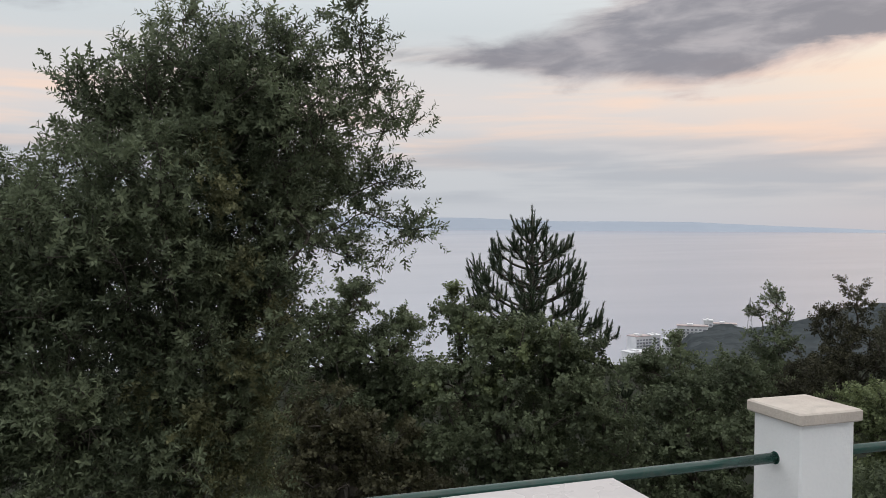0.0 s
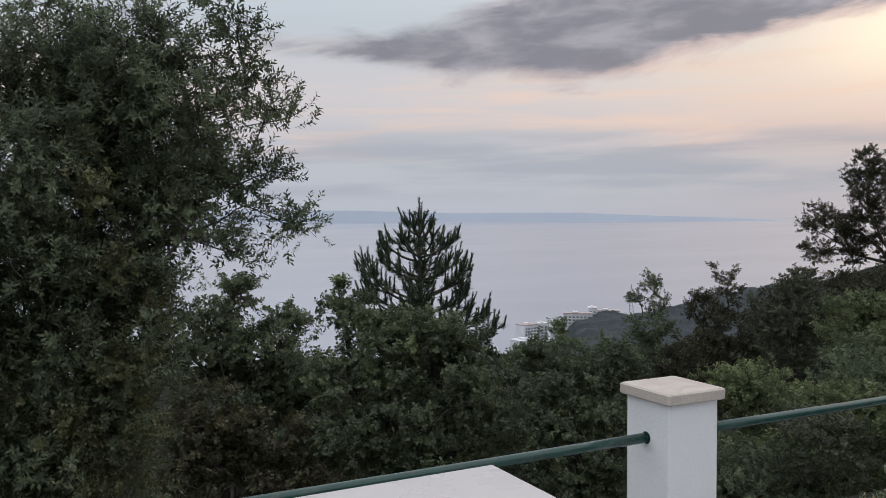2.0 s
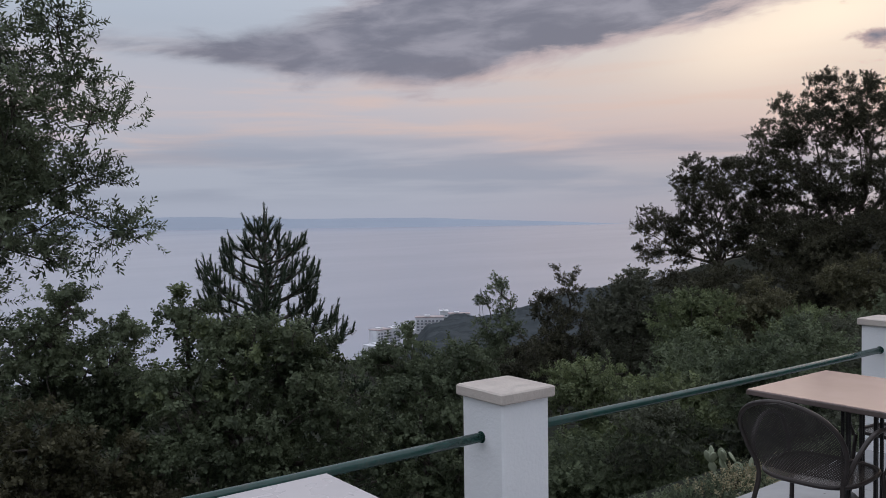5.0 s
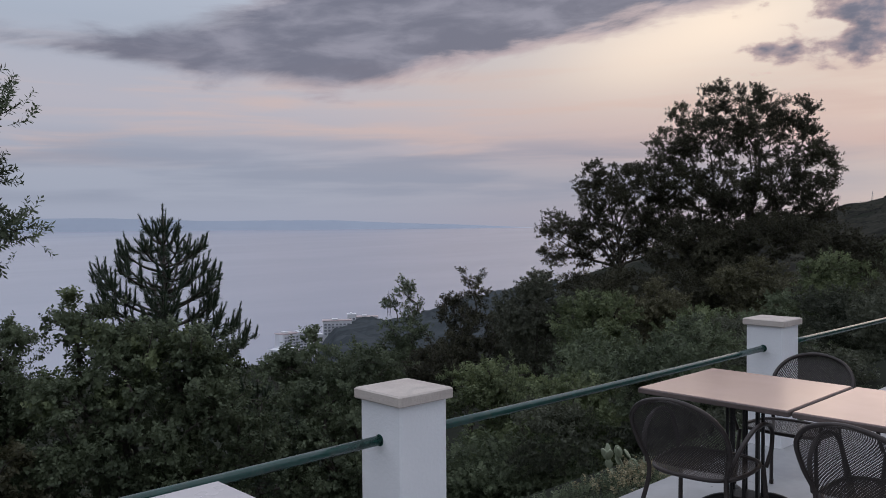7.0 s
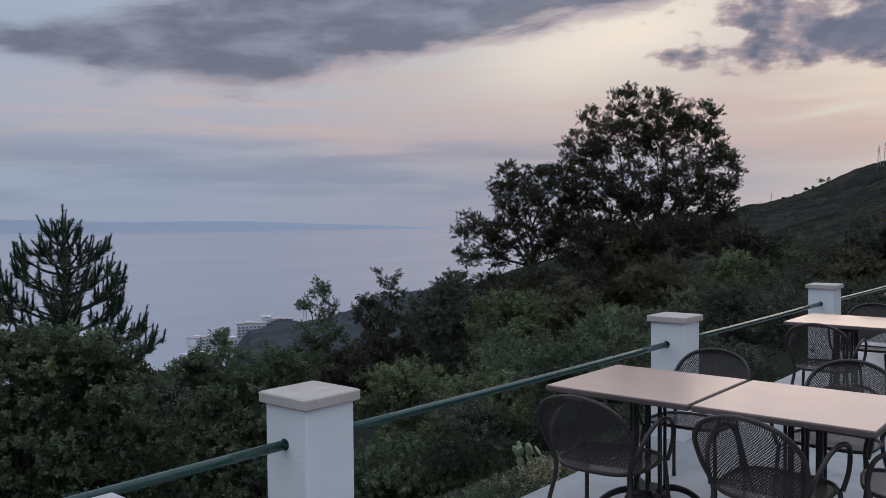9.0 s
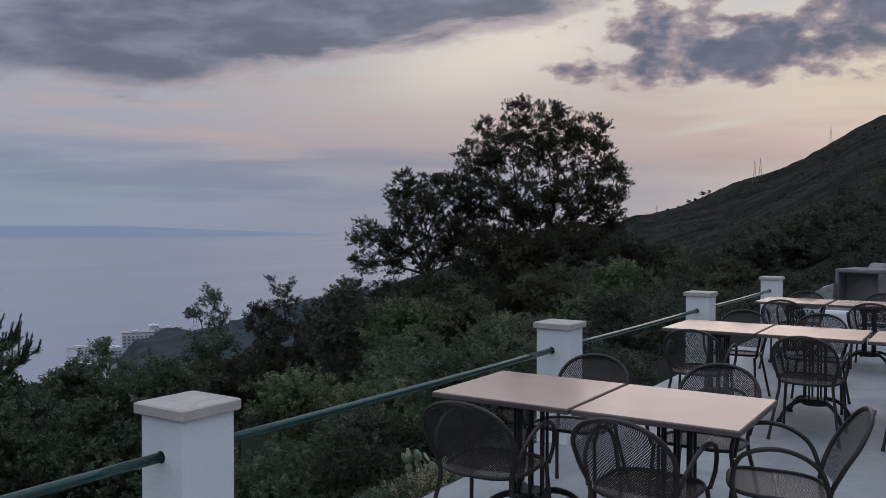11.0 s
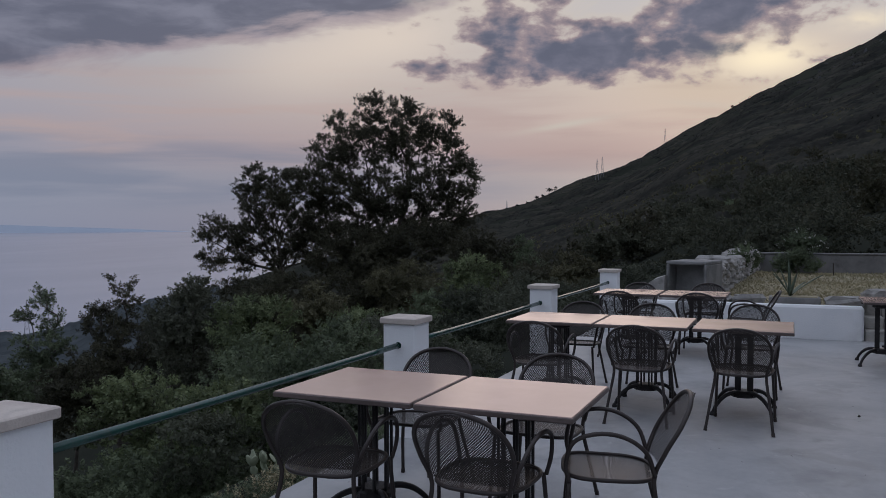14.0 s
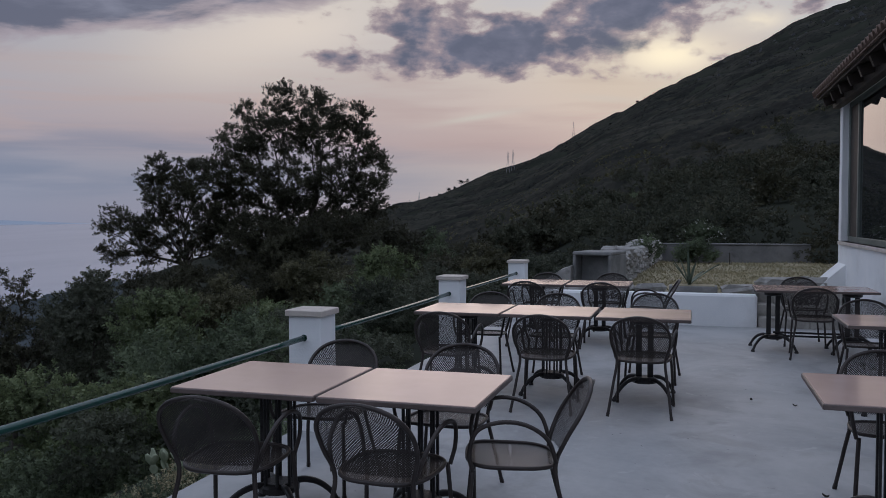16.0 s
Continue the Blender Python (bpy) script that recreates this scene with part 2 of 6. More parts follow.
TABLE_EDGE = material("dark_table_edge", ((0.10, 0.078, 0.070), (0.15, 0.115, 0.105)), 0.45, scale=6, grain=50)
IRON = material("black_cast_iron", ((0.012, 0.011, 0.012), (0.03, 0.027, 0.026)), 0.45, metal=0.3, scale=10, grain=120, bump=0.2)
CHAIR_METAL = material("dark_bronze_powder_coat", ((0.024, 0.018, 0.016), (0.044, 0.034, 0.030)), 0.42, metal=0.2, scale=10, grain=150, bump=0.1)
CHAIR_MESH = material("dark_bronze_mesh", ((0.022, 0.017, 0.015), (0.040, 0.032, 0.028)), 0.5, metal=0.2, scale=10, grain=150, bump=0.05)
GREY_STONE = material("grey_limestone", ((0.16, 0.155, 0.15), (0.36, 0.35, 0.33)), 0.9, scale=4, grain=35, bump=0.6, island=0.35, stains=((0.07, 0.07, 0.065), 0.7, 5.0))
PALE_STONE = material("pale_dry_stone", ((0.23, 0.225, 0.215), (0.44, 0.425, 0.40)), 0.9, scale=4, grain=35, bump=0.6, island=0.4, stains=((0.10, 0.10, 0.09), 0.6, 5.0))
CONCRETE_OLD = material("old_grey_concrete", ((0.17, 0.17, 0.168), (0.29, 0.285, 0.275)), 0.9, scale=3, grain=30, bump=0.4, stains=((0.11, 0.11, 0.105), 0.5, 4.0))
STEP_STONE = material("weathered_step_stone", ((0.28, 0.265, 0.24), (0.45, 0.43, 0.39)), 0.9, scale=3, grain=30, bump=0.5, stains=((0.06, 0.06, 0.05), 0.5, 4.0))
BLOCK_WALL = material("grey_block_wall", ((0.13, 0.13, 0.13), (0.22, 0.215, 0.21)), 0.9, scale=1.6, grain=20, bump=0.3, stains=((0.06, 0.06, 0.058), 0.7, 2.2))
GRASS_SOIL = material("dry_lawn_soil", ((0.25, 0.22, 0.145), (0.42, 0.37, 0.25)), 0.95, scale=0.8, grain=9, bump=0.4, marks=(((0.15, 0.155, 0.085), 0.4, 0.9, 0.50, 0.64), ((0.20, 0.17, 0.12), 0.6, 3.0, 0.56, 0.68)))
GRASS_BLADE = material("dry_grass", ((0.17, 0.155, 0.085), (0.42, 0.37, 0.23)), 0.8, scale=0.5, grain=5, bump=0, island=0.6, translucent=0.2)
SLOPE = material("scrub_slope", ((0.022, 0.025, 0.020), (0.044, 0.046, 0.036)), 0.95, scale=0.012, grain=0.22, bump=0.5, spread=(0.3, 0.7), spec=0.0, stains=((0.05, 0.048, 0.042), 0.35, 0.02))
BARK = material("grey_bark", ((0.045, 0.038, 0.03), (0.11, 0.095, 0.08)), 0.9, scale=8, grain=60, bump=0.8)
OLIVE_LEAF = material("narrow_grey_green_leaf", ((0.036, 0.049, 0.030), (0.222, 0.264, 0.162)), 0.62, spread=(0.40, 0.60), scale=1.6, grain=12, bump=0, island=0.4, translucent=0.34, spec=0.2)
BROAD_LEAF = material("broad_green_leaf", ((0.046, 0.060, 0.036), (0.188, 0.226, 0.132)), 0.62, spread=(0.40, 0.60), scale=1.3, grain=8, bump=0, island=0.4, translucent=0.36, spec=0.2)
FRESH_LEAF = material("fresh_green_leaf", ((0.038, 0.052, 0.026), (0.255, 0.300, 0.152)), 0.62, spread=(0.40, 0.60), scale=1.3, grain=8, bump=0, island=0.4, translucent=0.36, spec=0.2)
CLIMBER_LEAF = material("climber_leaf", ((0.048, 0.054, 0.028), (0.255, 0.260, 0.135)), 0.55, scale=0.9, grain=8, bump=0, island=0.45, translucent=0.36, spec=0.3)
BROWN_LEAF = material("olive_brown_leaf", ((0.036, 0.037, 0.022), (0.185, 0.176, 0.100)), 0.62, scale=0.7, grain=8, bump=0, island=0.45, translucent=0.34, spec=0.2)
WOOD_LEAF = material("dull_wood_leaf", ((0.026, 0.031, 0.024), (0.122, 0.126, 0.086)), 0.7, scale=0.2, grain=3, bump=0, island=0.6, translucent=0.3, spec=0.1)
HEDGE_LEAF = material("dark_thicket_leaf", ((0.024, 0.030, 0.021), (0.130, 0.141, 0.095)), 0.65, scale=0.7, grain=8, bump=0, island=0.45, translucent=0.32, spec=0.2)
GREY_LEAF = material("greyish_oak_leaf", ((0.050, 0.056, 0.040), (0.135, 0.141, 0.097)), 0.62, scale=0.5, grain=6, bump=0, island=0.6, translucent=0.34, spec=0.2)
# Shade is put into this colour: backlit mountainside, with darker gaps between crowns.
MAQUIS = material("shade_toned_maquis", ((0.010, 0.011, 0.010), (0.037, 0.038, 0.030)), 0.95, scale=0.02, grain=0.22, bump=0.8, spec=0.02, stains=((0.068, 0.064, 0.042), 0.55, 0.045), marks=(((0.008, 0.010, 0.010), 0.8, 0.13, 0.5, 0.62), ((0.036, 0.038, 0.030), 0.6, 0.31, 0.55, 0.68)))
OAK_LEAF = material("oak_leaf", ((0.026, 0.026, 0.019), (0.112, 0.110, 0.068)), 0.55, scale=0.3, grain=4, bump=0, island=0.45, translucent=0.34, spec=0.12)
BROOM = material("yellowish_broom", ((0.085, 0.085, 0.045), (0.15, 0.142, 0.075)), 0.8, scale=0.05, grain=0.5, bump=0, island=0.5, spec=0.05)
CRAG = material("pale_limestone_crag", ((0.045, 0.047, 0.049), (0.085, 0.085, 0.086)), 0.95, scale=0.15, grain=1.2, bump=0.6, spec=0.1)
PETAL = material("white_petals", ((0.45, 0.44, 0.40), (0.70, 0.69, 0.64)), 0.7, scale=3, grain=20, bump=0, island=0.5, translucent=0.3)
NEEDLE = material("pine_needle", ((0.022, 0.040, 0.022), (0.066, 0.092, 0.050)), 0.5, scale=2, grain=14, bump=0, island=0.6, translucent=0.2)
CACTUS = material("prickly_pear_green", ((0.19, 0.22, 0.14), (0.30, 0.33, 0.23)), 0.6, scale=9, grain=60, bump=0.2)
AGAVE = material("agave_grey_green", ((0.06, 0.085, 0.055), (0.12, 0.15, 0.10)), 0.6, scale=6, grain=40, bump=0.1)
ROOF_TILE = material("weathered_clay_tile", ((0.13, 0.085, 0.065), (0.26, 0.19, 0.15)), 0.85, scale=4, grain=30, bump=0.4, island=0.4)
DARK_WOOD = material("dark_stained_timber", ((0.018, 0.013, 0.010), (0.045, 0.033, 0.025)), 0.65, scale=3, grain=40, bump=0.3)
FRAME_PAINT = material("grey_green_window_paint", ((0.10, 0.12, 0.105), (0.15, 0.17, 0.15)), 0.5, scale=4, grain=50, bump=0.1)
GLASS = glass_material("dark_window_glass")
TOWER_WHITE = material("sunlit_hotel_render", ((0.64, 0.645, 0.67), (0.78, 0.78, 0.80)), 0.8, scale=0.1, grain=1.0, bump=0)
TOWER_DARK = material("hotel_window_glass", ((0.17, 0.18, 0.21), (0.25, 0.26, 0.29)), 0.3, scale=0.2, grain=1.0, bump=0)
TOWER_RED = material("faded_roof_sheet", ((0.40, 0.33, 0.33), (0.46, 0.38, 0.37)), 0.7, scale=0.2, grain=1.0, bump=0)
# Distance haze is mixed into this blue-grey, beyond the trees' own colour.
HEADLAND = material("haze_tinted_headland_woods", ((0.046, 0.054, 0.058), (0.078, 0.088, 0.094)), 1.0, scale=0.05, grain=0.3, bump=0.4, spec=0.0)
# The far coast's haze is painted into its pale blue-grey base colour.
FAR_HILL = material("haze_tinted_far_coast", ((0.36, 0.405, 0.475), (0.39, 0.435, 0.50)), 1.0, scale=0.002, grain=0.02, bump=0, spec=0.0)
STEEL = material("galvanised_steel", ((0.20, 0.20, 0.22), (0.30, 0.30, 0.32)), 0.5, metal=0.5, scale=1, grain=5, bump=0)


def sea_material():
    m = bpy.data.materials.new("calm_evening_sea")
    m.use_nodes = True
    tree = m.node_tree
    n = Nodes(tree)
    s = tree.nodes["Principled BSDF"]
    place = n.add("ShaderNodeTexCoord").outputs["Object"]
    stretch = n.add("ShaderNodeMapping")
    stretch.inputs["Scale"].default_value = (0.35, 1.0, 1.0)
    tree.links.new(place, stretch.inputs[0])
    wind = n.noise(stretch.outputs[0], 0.0025, 5.0, 0.6, 0.4)
    tree.links.new(n.mix(n.ramp01(wind, 0.35, 0.65), (0.32, 0.345, 0.41), (0.345, 0.365, 0.425)), s.inputs["Base Color"])
    n.put(s.inputs["Roughness"], n.math("ADD", 0.20, n.math("MULTIPLY", wind, 0.06)))
    b = n.add("ShaderNodeBump")
    b.inputs["Strength"].default_value, b.inputs["Distance"].default_value = 0.05, 1.0
    n.put(b.inputs["Height"], n.noise(place, 0.08, 4.0))
    tree.links.new(b.outputs[0], s.inputs["Normal"])
    return m


SEA = sea_material()


# ---- building blocks ----
class Geo:
    """Collects vertices and faces for one mesh."""

    def __init__(self):
        self.v, self.f = [], []

    def add(self, verts, faces):
        k = len(self.v)
        self.v += [tuple(p) for p in verts]
        self.f += [tuple(i + k for i in q) for q in faces]
        return self

    def box(self, x0, y0, z0, x1, y1, z1, c=0.006):
        """A box with chamfered upright and level edges."""
        c = min(c, (x1 - x0) / 3, (y1 - y0) / 3, (z1 - z0) / 3)

        def ring(z, d):
            return [(x0 + d + c, y0 + d, z), (x1 - d - c, y0 + d, z), (x1 - d, y0 + d + c, z), (x1 - d, y1 - d - c, z),
                    (x1 - d - c, y1 - d, z), (x0 + d + c, y1 - d, z), (x0 + d, y1 - d - c, z), (x0 + d, y0 + d + c, z)]
        return self.rings([ring(z0, c * 0.7), ring(z0 + c, 0), ring(z1 - c, 0), ring(z1, c * 0.7)])

    def rings(self, rings, caps=True, closed=False):
        k, m = len(self.v), len(rings[0])
        for r in rings:
            self.v += [tuple(p) for p in r]
        for i in range(len(rings) - (0 if closed else 1)):
            a, b = k + i * m, k + (i + 1) % len(rings) * m
            self.f += [(a + j, a + (j + 1) % m, b + (j + 1) % m, b + j) for j in range(m)]
        if caps and not closed:
            self.f += [tuple(range(k + m - 1, k - 1, -1)), tuple(range(k + (len(rings) - 1) * m, k + len(rings) * m))]
        return self

    def tube(self, path, r, sides=8, closed=False):
        """A round bar along a path; r may be a list, one radius a point."""
        p = [Vector(q) for q in path]
        n = len(p)
        rs = r if isinstance(r, (list, tuple)) else [r] * n
        side, rings = None, []
        for i in range(n):
            d = (p[(i + 1) % n] - p[i - 1]) if closed else (p[min(i + 1, n - 1)] - p[max(i - 1, 0)])
            d.normalize()
            if side is None:
                side = d.orthogonal().normalized()
            side = (side - d * side.dot(d)).normalized()
            up = d.cross(side)
            rings.append([p[i] + (side * math.cos(a) + up * math.sin(a)) * rs[i] for a in (2 * math.pi * j / sides for j in range(sides))])
        return self.rings(rings, closed=closed)

    def mesh(self, name):
        me = bpy.data.meshes.new(name)
        me.from_pydata(self.v, [], self.f)
        me.update()
        return me


def smooth(ob):
    ob.data.polygons.foreach_set("use_smooth", [True] * len(ob.data.polygons))
    return ob


def part(name, geo, mat, parent=None, label="", soft=False):
    me = geo if isinstance(geo, bpy.types.Mesh) else geo.mesh(name)
    if not me.materials:
        me.materials.append(mat)
    ob = new(name, me)
    ob.parent = parent
    if label:
        tagged(ob, label)
    if soft:
        smooth(ob)
    return ob


def thing(name, label, category, group="", kind="", at=None):
    ob = new(name)
    if at is not None:
        ob.matrix_basis = at
    return tagged(ob, label, category, group, kind)


def spline(points, steps=6):
    """A smooth path through points."""
    p = [Vector(q) for q in points]
    p = [2 * p[0] - p[1]] + p + [2 * p[-1] - p[-2]]
    out = []
    for i in range(1, len(p) - 2):
        a, b, c, d = p[i - 1:i + 3]
        for s in range(steps):
            t = s / steps
            out.append(0.5 * (2 * b + (c - a) * t + (2 * a - 5 * b + 4 * c - d) * t * t + (3 * b - a - 3 * c + d) * t ** 3))
    return out + [p[-2]]


# ---- ground, sea and far land ----
EYE = (1.55, 1.25, 1.62)


def lerp_table(v, table):
    if v <= table[0][0]:
        return table[0][1]
    for (a, p), (b, q) in zip(table, table[1:]):
        if v <= b:
            return p + (q - p) * (v - a) / (b - a)
    return table[-1][1]


# height of the skyline, of the middle slope and of the slope just below the terrace, in degrees, by azimuth
SKYLINE = [(-40, -9.8), (30, -9.7), (33, -9.4), (35.4, -9.2), (35.8, -8.2), (36.6, -7.25), (37.5, -7.0), (39.2, -6.9), (40.2, -7.1), (43.1, -6.4), (44.4, -6.1), (47.2, -5.3), (50, -4.8), (58, -2.6), (65, -0.3), (71.6, 1.1), (77.7, 3.2), (82.2, 5.5), (88.3, 8.6), (96, 12.0), (110, 17.0), (140, 22.0), (180, 20.0), (240, 14.0), (300, 0.0), (320, -8.6)]
NEARBY = [(-40, -27), (30, -28), (42, -27), (62, -19), (72, -11), (78, -7), (84, -4.0), (120, -3.0), (200, -4.0), (290, -16), (320, -27)]


def ground_z(x, y):
    dx, dy = x - EYE[0], y - EYE[1]
    r = max(math.hypot(dx, dy), 0.1)
    az = math.degrees(math.atan2(dx, dy))
    az = az + 360 if az < -40 else az
    t = min(max(math.log(r / 9.0) / math.log(1300.0 / 9.0), 0.0), 1.0)
    lo, hi = lerp_table(az, NEARBY), lerp_table(az, SKYLINE)
    bow = lerp_table(az, [(45, 1.9), (66, 1.25), (80, 0.9), (200, 0.9), (300, 1.9)])
    s = 1 - (1 - t) ** bow
    z = EYE[2] + r * math.tan(radians(lo + (hi - lo) * s))
    if r > 1300:
        z -= (r - 1300) * 0.25
    z += (noise.noise((x * 0.012, y * 0.012, 0)) * 0.012 + noise.noise((x * 0.05, y * 0.05, 3)) * 0.004) * min(r, 900) * min(1, r / 60)
    # the levelled ground of the terrace and its garden
    if x < 14.6:
        flat, edge = -0.35, max(y - 4.75, 0)
    else:
        flat, edge = 0.40 + 0.010 * (x - 14.6), max(y - 2.9, 0) + max(x - 22, 0) * 0.5
        if x < 15.7 and -1.4 < y < 0.6:
            flat = -0.35
    w = min(edge / 3.2, 1.0)
    w = max(w, min(max((math.hypot(x - 12, y + 6) - 26) / 10, 0), 1))
    return flat * (1 - w) + z * w


def build_ground():
    radii = [1.0]
    while radii[-1] < 2600:
        radii.append(radii[-1] * 1.055 + 0.12)
    steps = 300
    g = Geo()
    cx, cy = 9.0, 2.5
    for r in radii:
        for j in range(steps):
            a = 2 * math.pi * j / steps
            x, y = cx + r * math.sin(a), cy + r * math.cos(a)
            g.v.append((x, y, ground_z(x, y)))
    for i in range(len(radii) - 1):
        for j in range(steps):
            k = (j + 1) % steps
            g.f.append((i * steps + j, (i + 1) * steps + j, (i + 1) * steps + k, i * steps + k))
    g.f.append(tuple(range(steps)))
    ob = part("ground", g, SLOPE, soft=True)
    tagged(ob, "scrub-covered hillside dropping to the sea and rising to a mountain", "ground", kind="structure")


def build_mountain_woods():
    """The unbroken canopy of scrub and low trees that clothes the mountain: domed crowns side by side."""
    rows, cols = 270, 330
    g = Geo()
    for i in range(rows):
        r = 40.0 * (1290.0 / 40.0) ** (i / (rows - 1))
        crown = 1.5 + 0.0060 * r
        for j in range(cols):
            a = radians(56.0 + 50.0 * j / (cols - 1))
            x, y = EYE[0] + r * math.sin(a), EYE[1] + r * math.cos(a)
            q = Vector((x / crown, y / crown, 2.0))
            d1 = noise.voronoi(q)[0][0]
            d2 = noise.voronoi(q * 2.1)[0][0]
            tall = 0.7 + 0.6 * noise.noise((x * 0.02, y * 0.02, 5.0))
            lift = crown * 0.42 * tall * max(0.0, 1 - d1 * d1 * 1.3) + crown * 0.26 * max(0.0, 1 - d2 * d2 * 1.6) + crown * 0.12 * noise.noise(q * 5.0)
            lift *= min(1.0, 300.0 / r)
            edge = min(1.0, j / 40.0, (cols - 1 - j) / 12.0, i / 10.0)
            g.v.append((x, y, ground_z(x, y) - 0.5 + (0.4 + lift) * edge))
    for i in range(rows - 1):
        for j in range(cols - 1):
            k = i * cols + j
            g.f.append((k, k + cols, k + cols + 1, k + 1))
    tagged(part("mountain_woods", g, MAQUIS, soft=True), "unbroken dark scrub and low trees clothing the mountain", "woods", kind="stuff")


SEA_LEVEL = -142.0


def build_sea():
    """The sea's sheet rises gently with distance, so that it meets the horizon within reach."""
    g = Geo()
    rows = [0.0, 500.0, 900.0, 1300.0, 1800.0, 2400.0, 3000.0, 3600.0, 4200.0, 4750.0]
    steps = 96
    for r in rows:
        t = max(r - 900, 0) / (4750 - 900)
        end = EYE[2] - 4750 * math.tan(radians(0.42))
        z = SEA_LEVEL + (end - SEA_LEVEL) * t
        for j in range(steps):
            a = 2 * math.pi * j / steps
            g.v.append((r * math.sin(a), r * math.cos(a), z))
    for i in range(len(rows) - 1):
        for j in range(steps):
            k = (j + 1) % steps
            g.f.append((i * steps + j, (i + 1) * steps + j, (i + 1) * steps + k, i * steps + k))
    ob = part("water", g, SEA, soft=True)
    tagged(ob, "calm pale grey sea under an evening sky", "sea", kind="structure")


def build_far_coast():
    """A low coast on the far side of the water, its haze put into the colour."""
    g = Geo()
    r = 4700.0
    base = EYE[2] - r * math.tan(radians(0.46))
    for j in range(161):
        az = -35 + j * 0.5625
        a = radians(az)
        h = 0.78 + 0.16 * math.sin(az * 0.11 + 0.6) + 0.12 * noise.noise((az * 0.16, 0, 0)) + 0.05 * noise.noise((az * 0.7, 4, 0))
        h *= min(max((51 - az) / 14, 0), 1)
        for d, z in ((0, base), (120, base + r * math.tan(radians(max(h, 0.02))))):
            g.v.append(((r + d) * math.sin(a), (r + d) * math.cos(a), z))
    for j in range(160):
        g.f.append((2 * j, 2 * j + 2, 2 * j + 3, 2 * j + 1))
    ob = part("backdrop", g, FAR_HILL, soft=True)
    tagged(ob, "low coast across the water, tinted haze blue", "coast", kind="structure")


build_ground()
build_mountain_woods()
build_sea()
build_far_coast()

# ---- terrace ----
FLOOR_EDGE = 4.02


def build_floor():
    g = Geo().box(-9.0, -9.0, -0.30, 14.50, FLOOR_EDGE, 0.0, 0.02)
    tagged(part("floor", g, CONCRETE), "pale grey poured concrete terrace with faint stains", "floor", kind="structure")


def build_post(x, first):
    """A whitewashed square post with an overhanging stone cap; base at the floor."""
    if first:
        ob = thing("terrace_post", "whitewashed square terrace post with pale stone cap", "post", "posts along the terrace edge", at=pose(x, rail_y(x), 0, 0, 0, -0.65))
        part("shaft", Geo().box(-0.133, -0.133, -0.5, 0.133, 0.133, 0.870, 0.008), WHITE_WALL, ob)
        cap = Geo()
        c = 0.155

        def ring(h, z):
            b = 0.008
            return [(-h + b, -h, z), (h - b, -h, z), (h, -h + b, z), (h, h - b, z), (h - b, h, z), (-h + b, h, z), (-h, h - b, z), (-h, -h + b, z)]
        cap.rings([ring(c - 0.004, 0.866), ring(c, 0.871), ring(c, 0.907), ring(c - 0.008, 0.913), ring(0.05, 0.917)])
        part("cap", cap, CAP_STONE, ob, "pale limestone slab cap with dark specks")
        return ob
    return None


POSTS = [-3.37, 0.255, 3.88, 7.42, 11.13, 14.80]


def rail_y(x):
    """The posts' line runs a little askew to the tables."""
    return 3.945 - 0.0113 * (x - 3.88)


def build_posts_and_rails():
    post = build_post(POSTS[0], True)
    for x in POSTS[1:]:
        copy_thing(post, pose(x, rail_y(x), 0, 0, 0, -0.65))
    for a, b in zip(POSTS, POSTS[1:]):
        mid = (a + b) / 2
        rail = thing("rail", "dark green painted steel pipe rail between posts", "rail", "rails along the terrace edge", at=pose(mid, rail_y(mid) + 0.004, 0.704, 0, 0, -0.65))
        h = (b - a) / 2 - 0.129
        path = [(-h + 2 * h * i / 8, 0, -0.006 * math.sin(math.pi * i / 8)) for i in range(9)]
        part("pipe", Geo().tube(path, 0.021, 12), GREEN_PAINT, rail, soft=True)
        for s in (-1, 1):
            collar = [(s * (h - 0.006), 0, 0), (s * h, 0, 0)]
            part("collar", Geo().tube(collar, 0.026, 12), GREEN_PAINT, rail)


build_floor()
build_posts_and_rails()


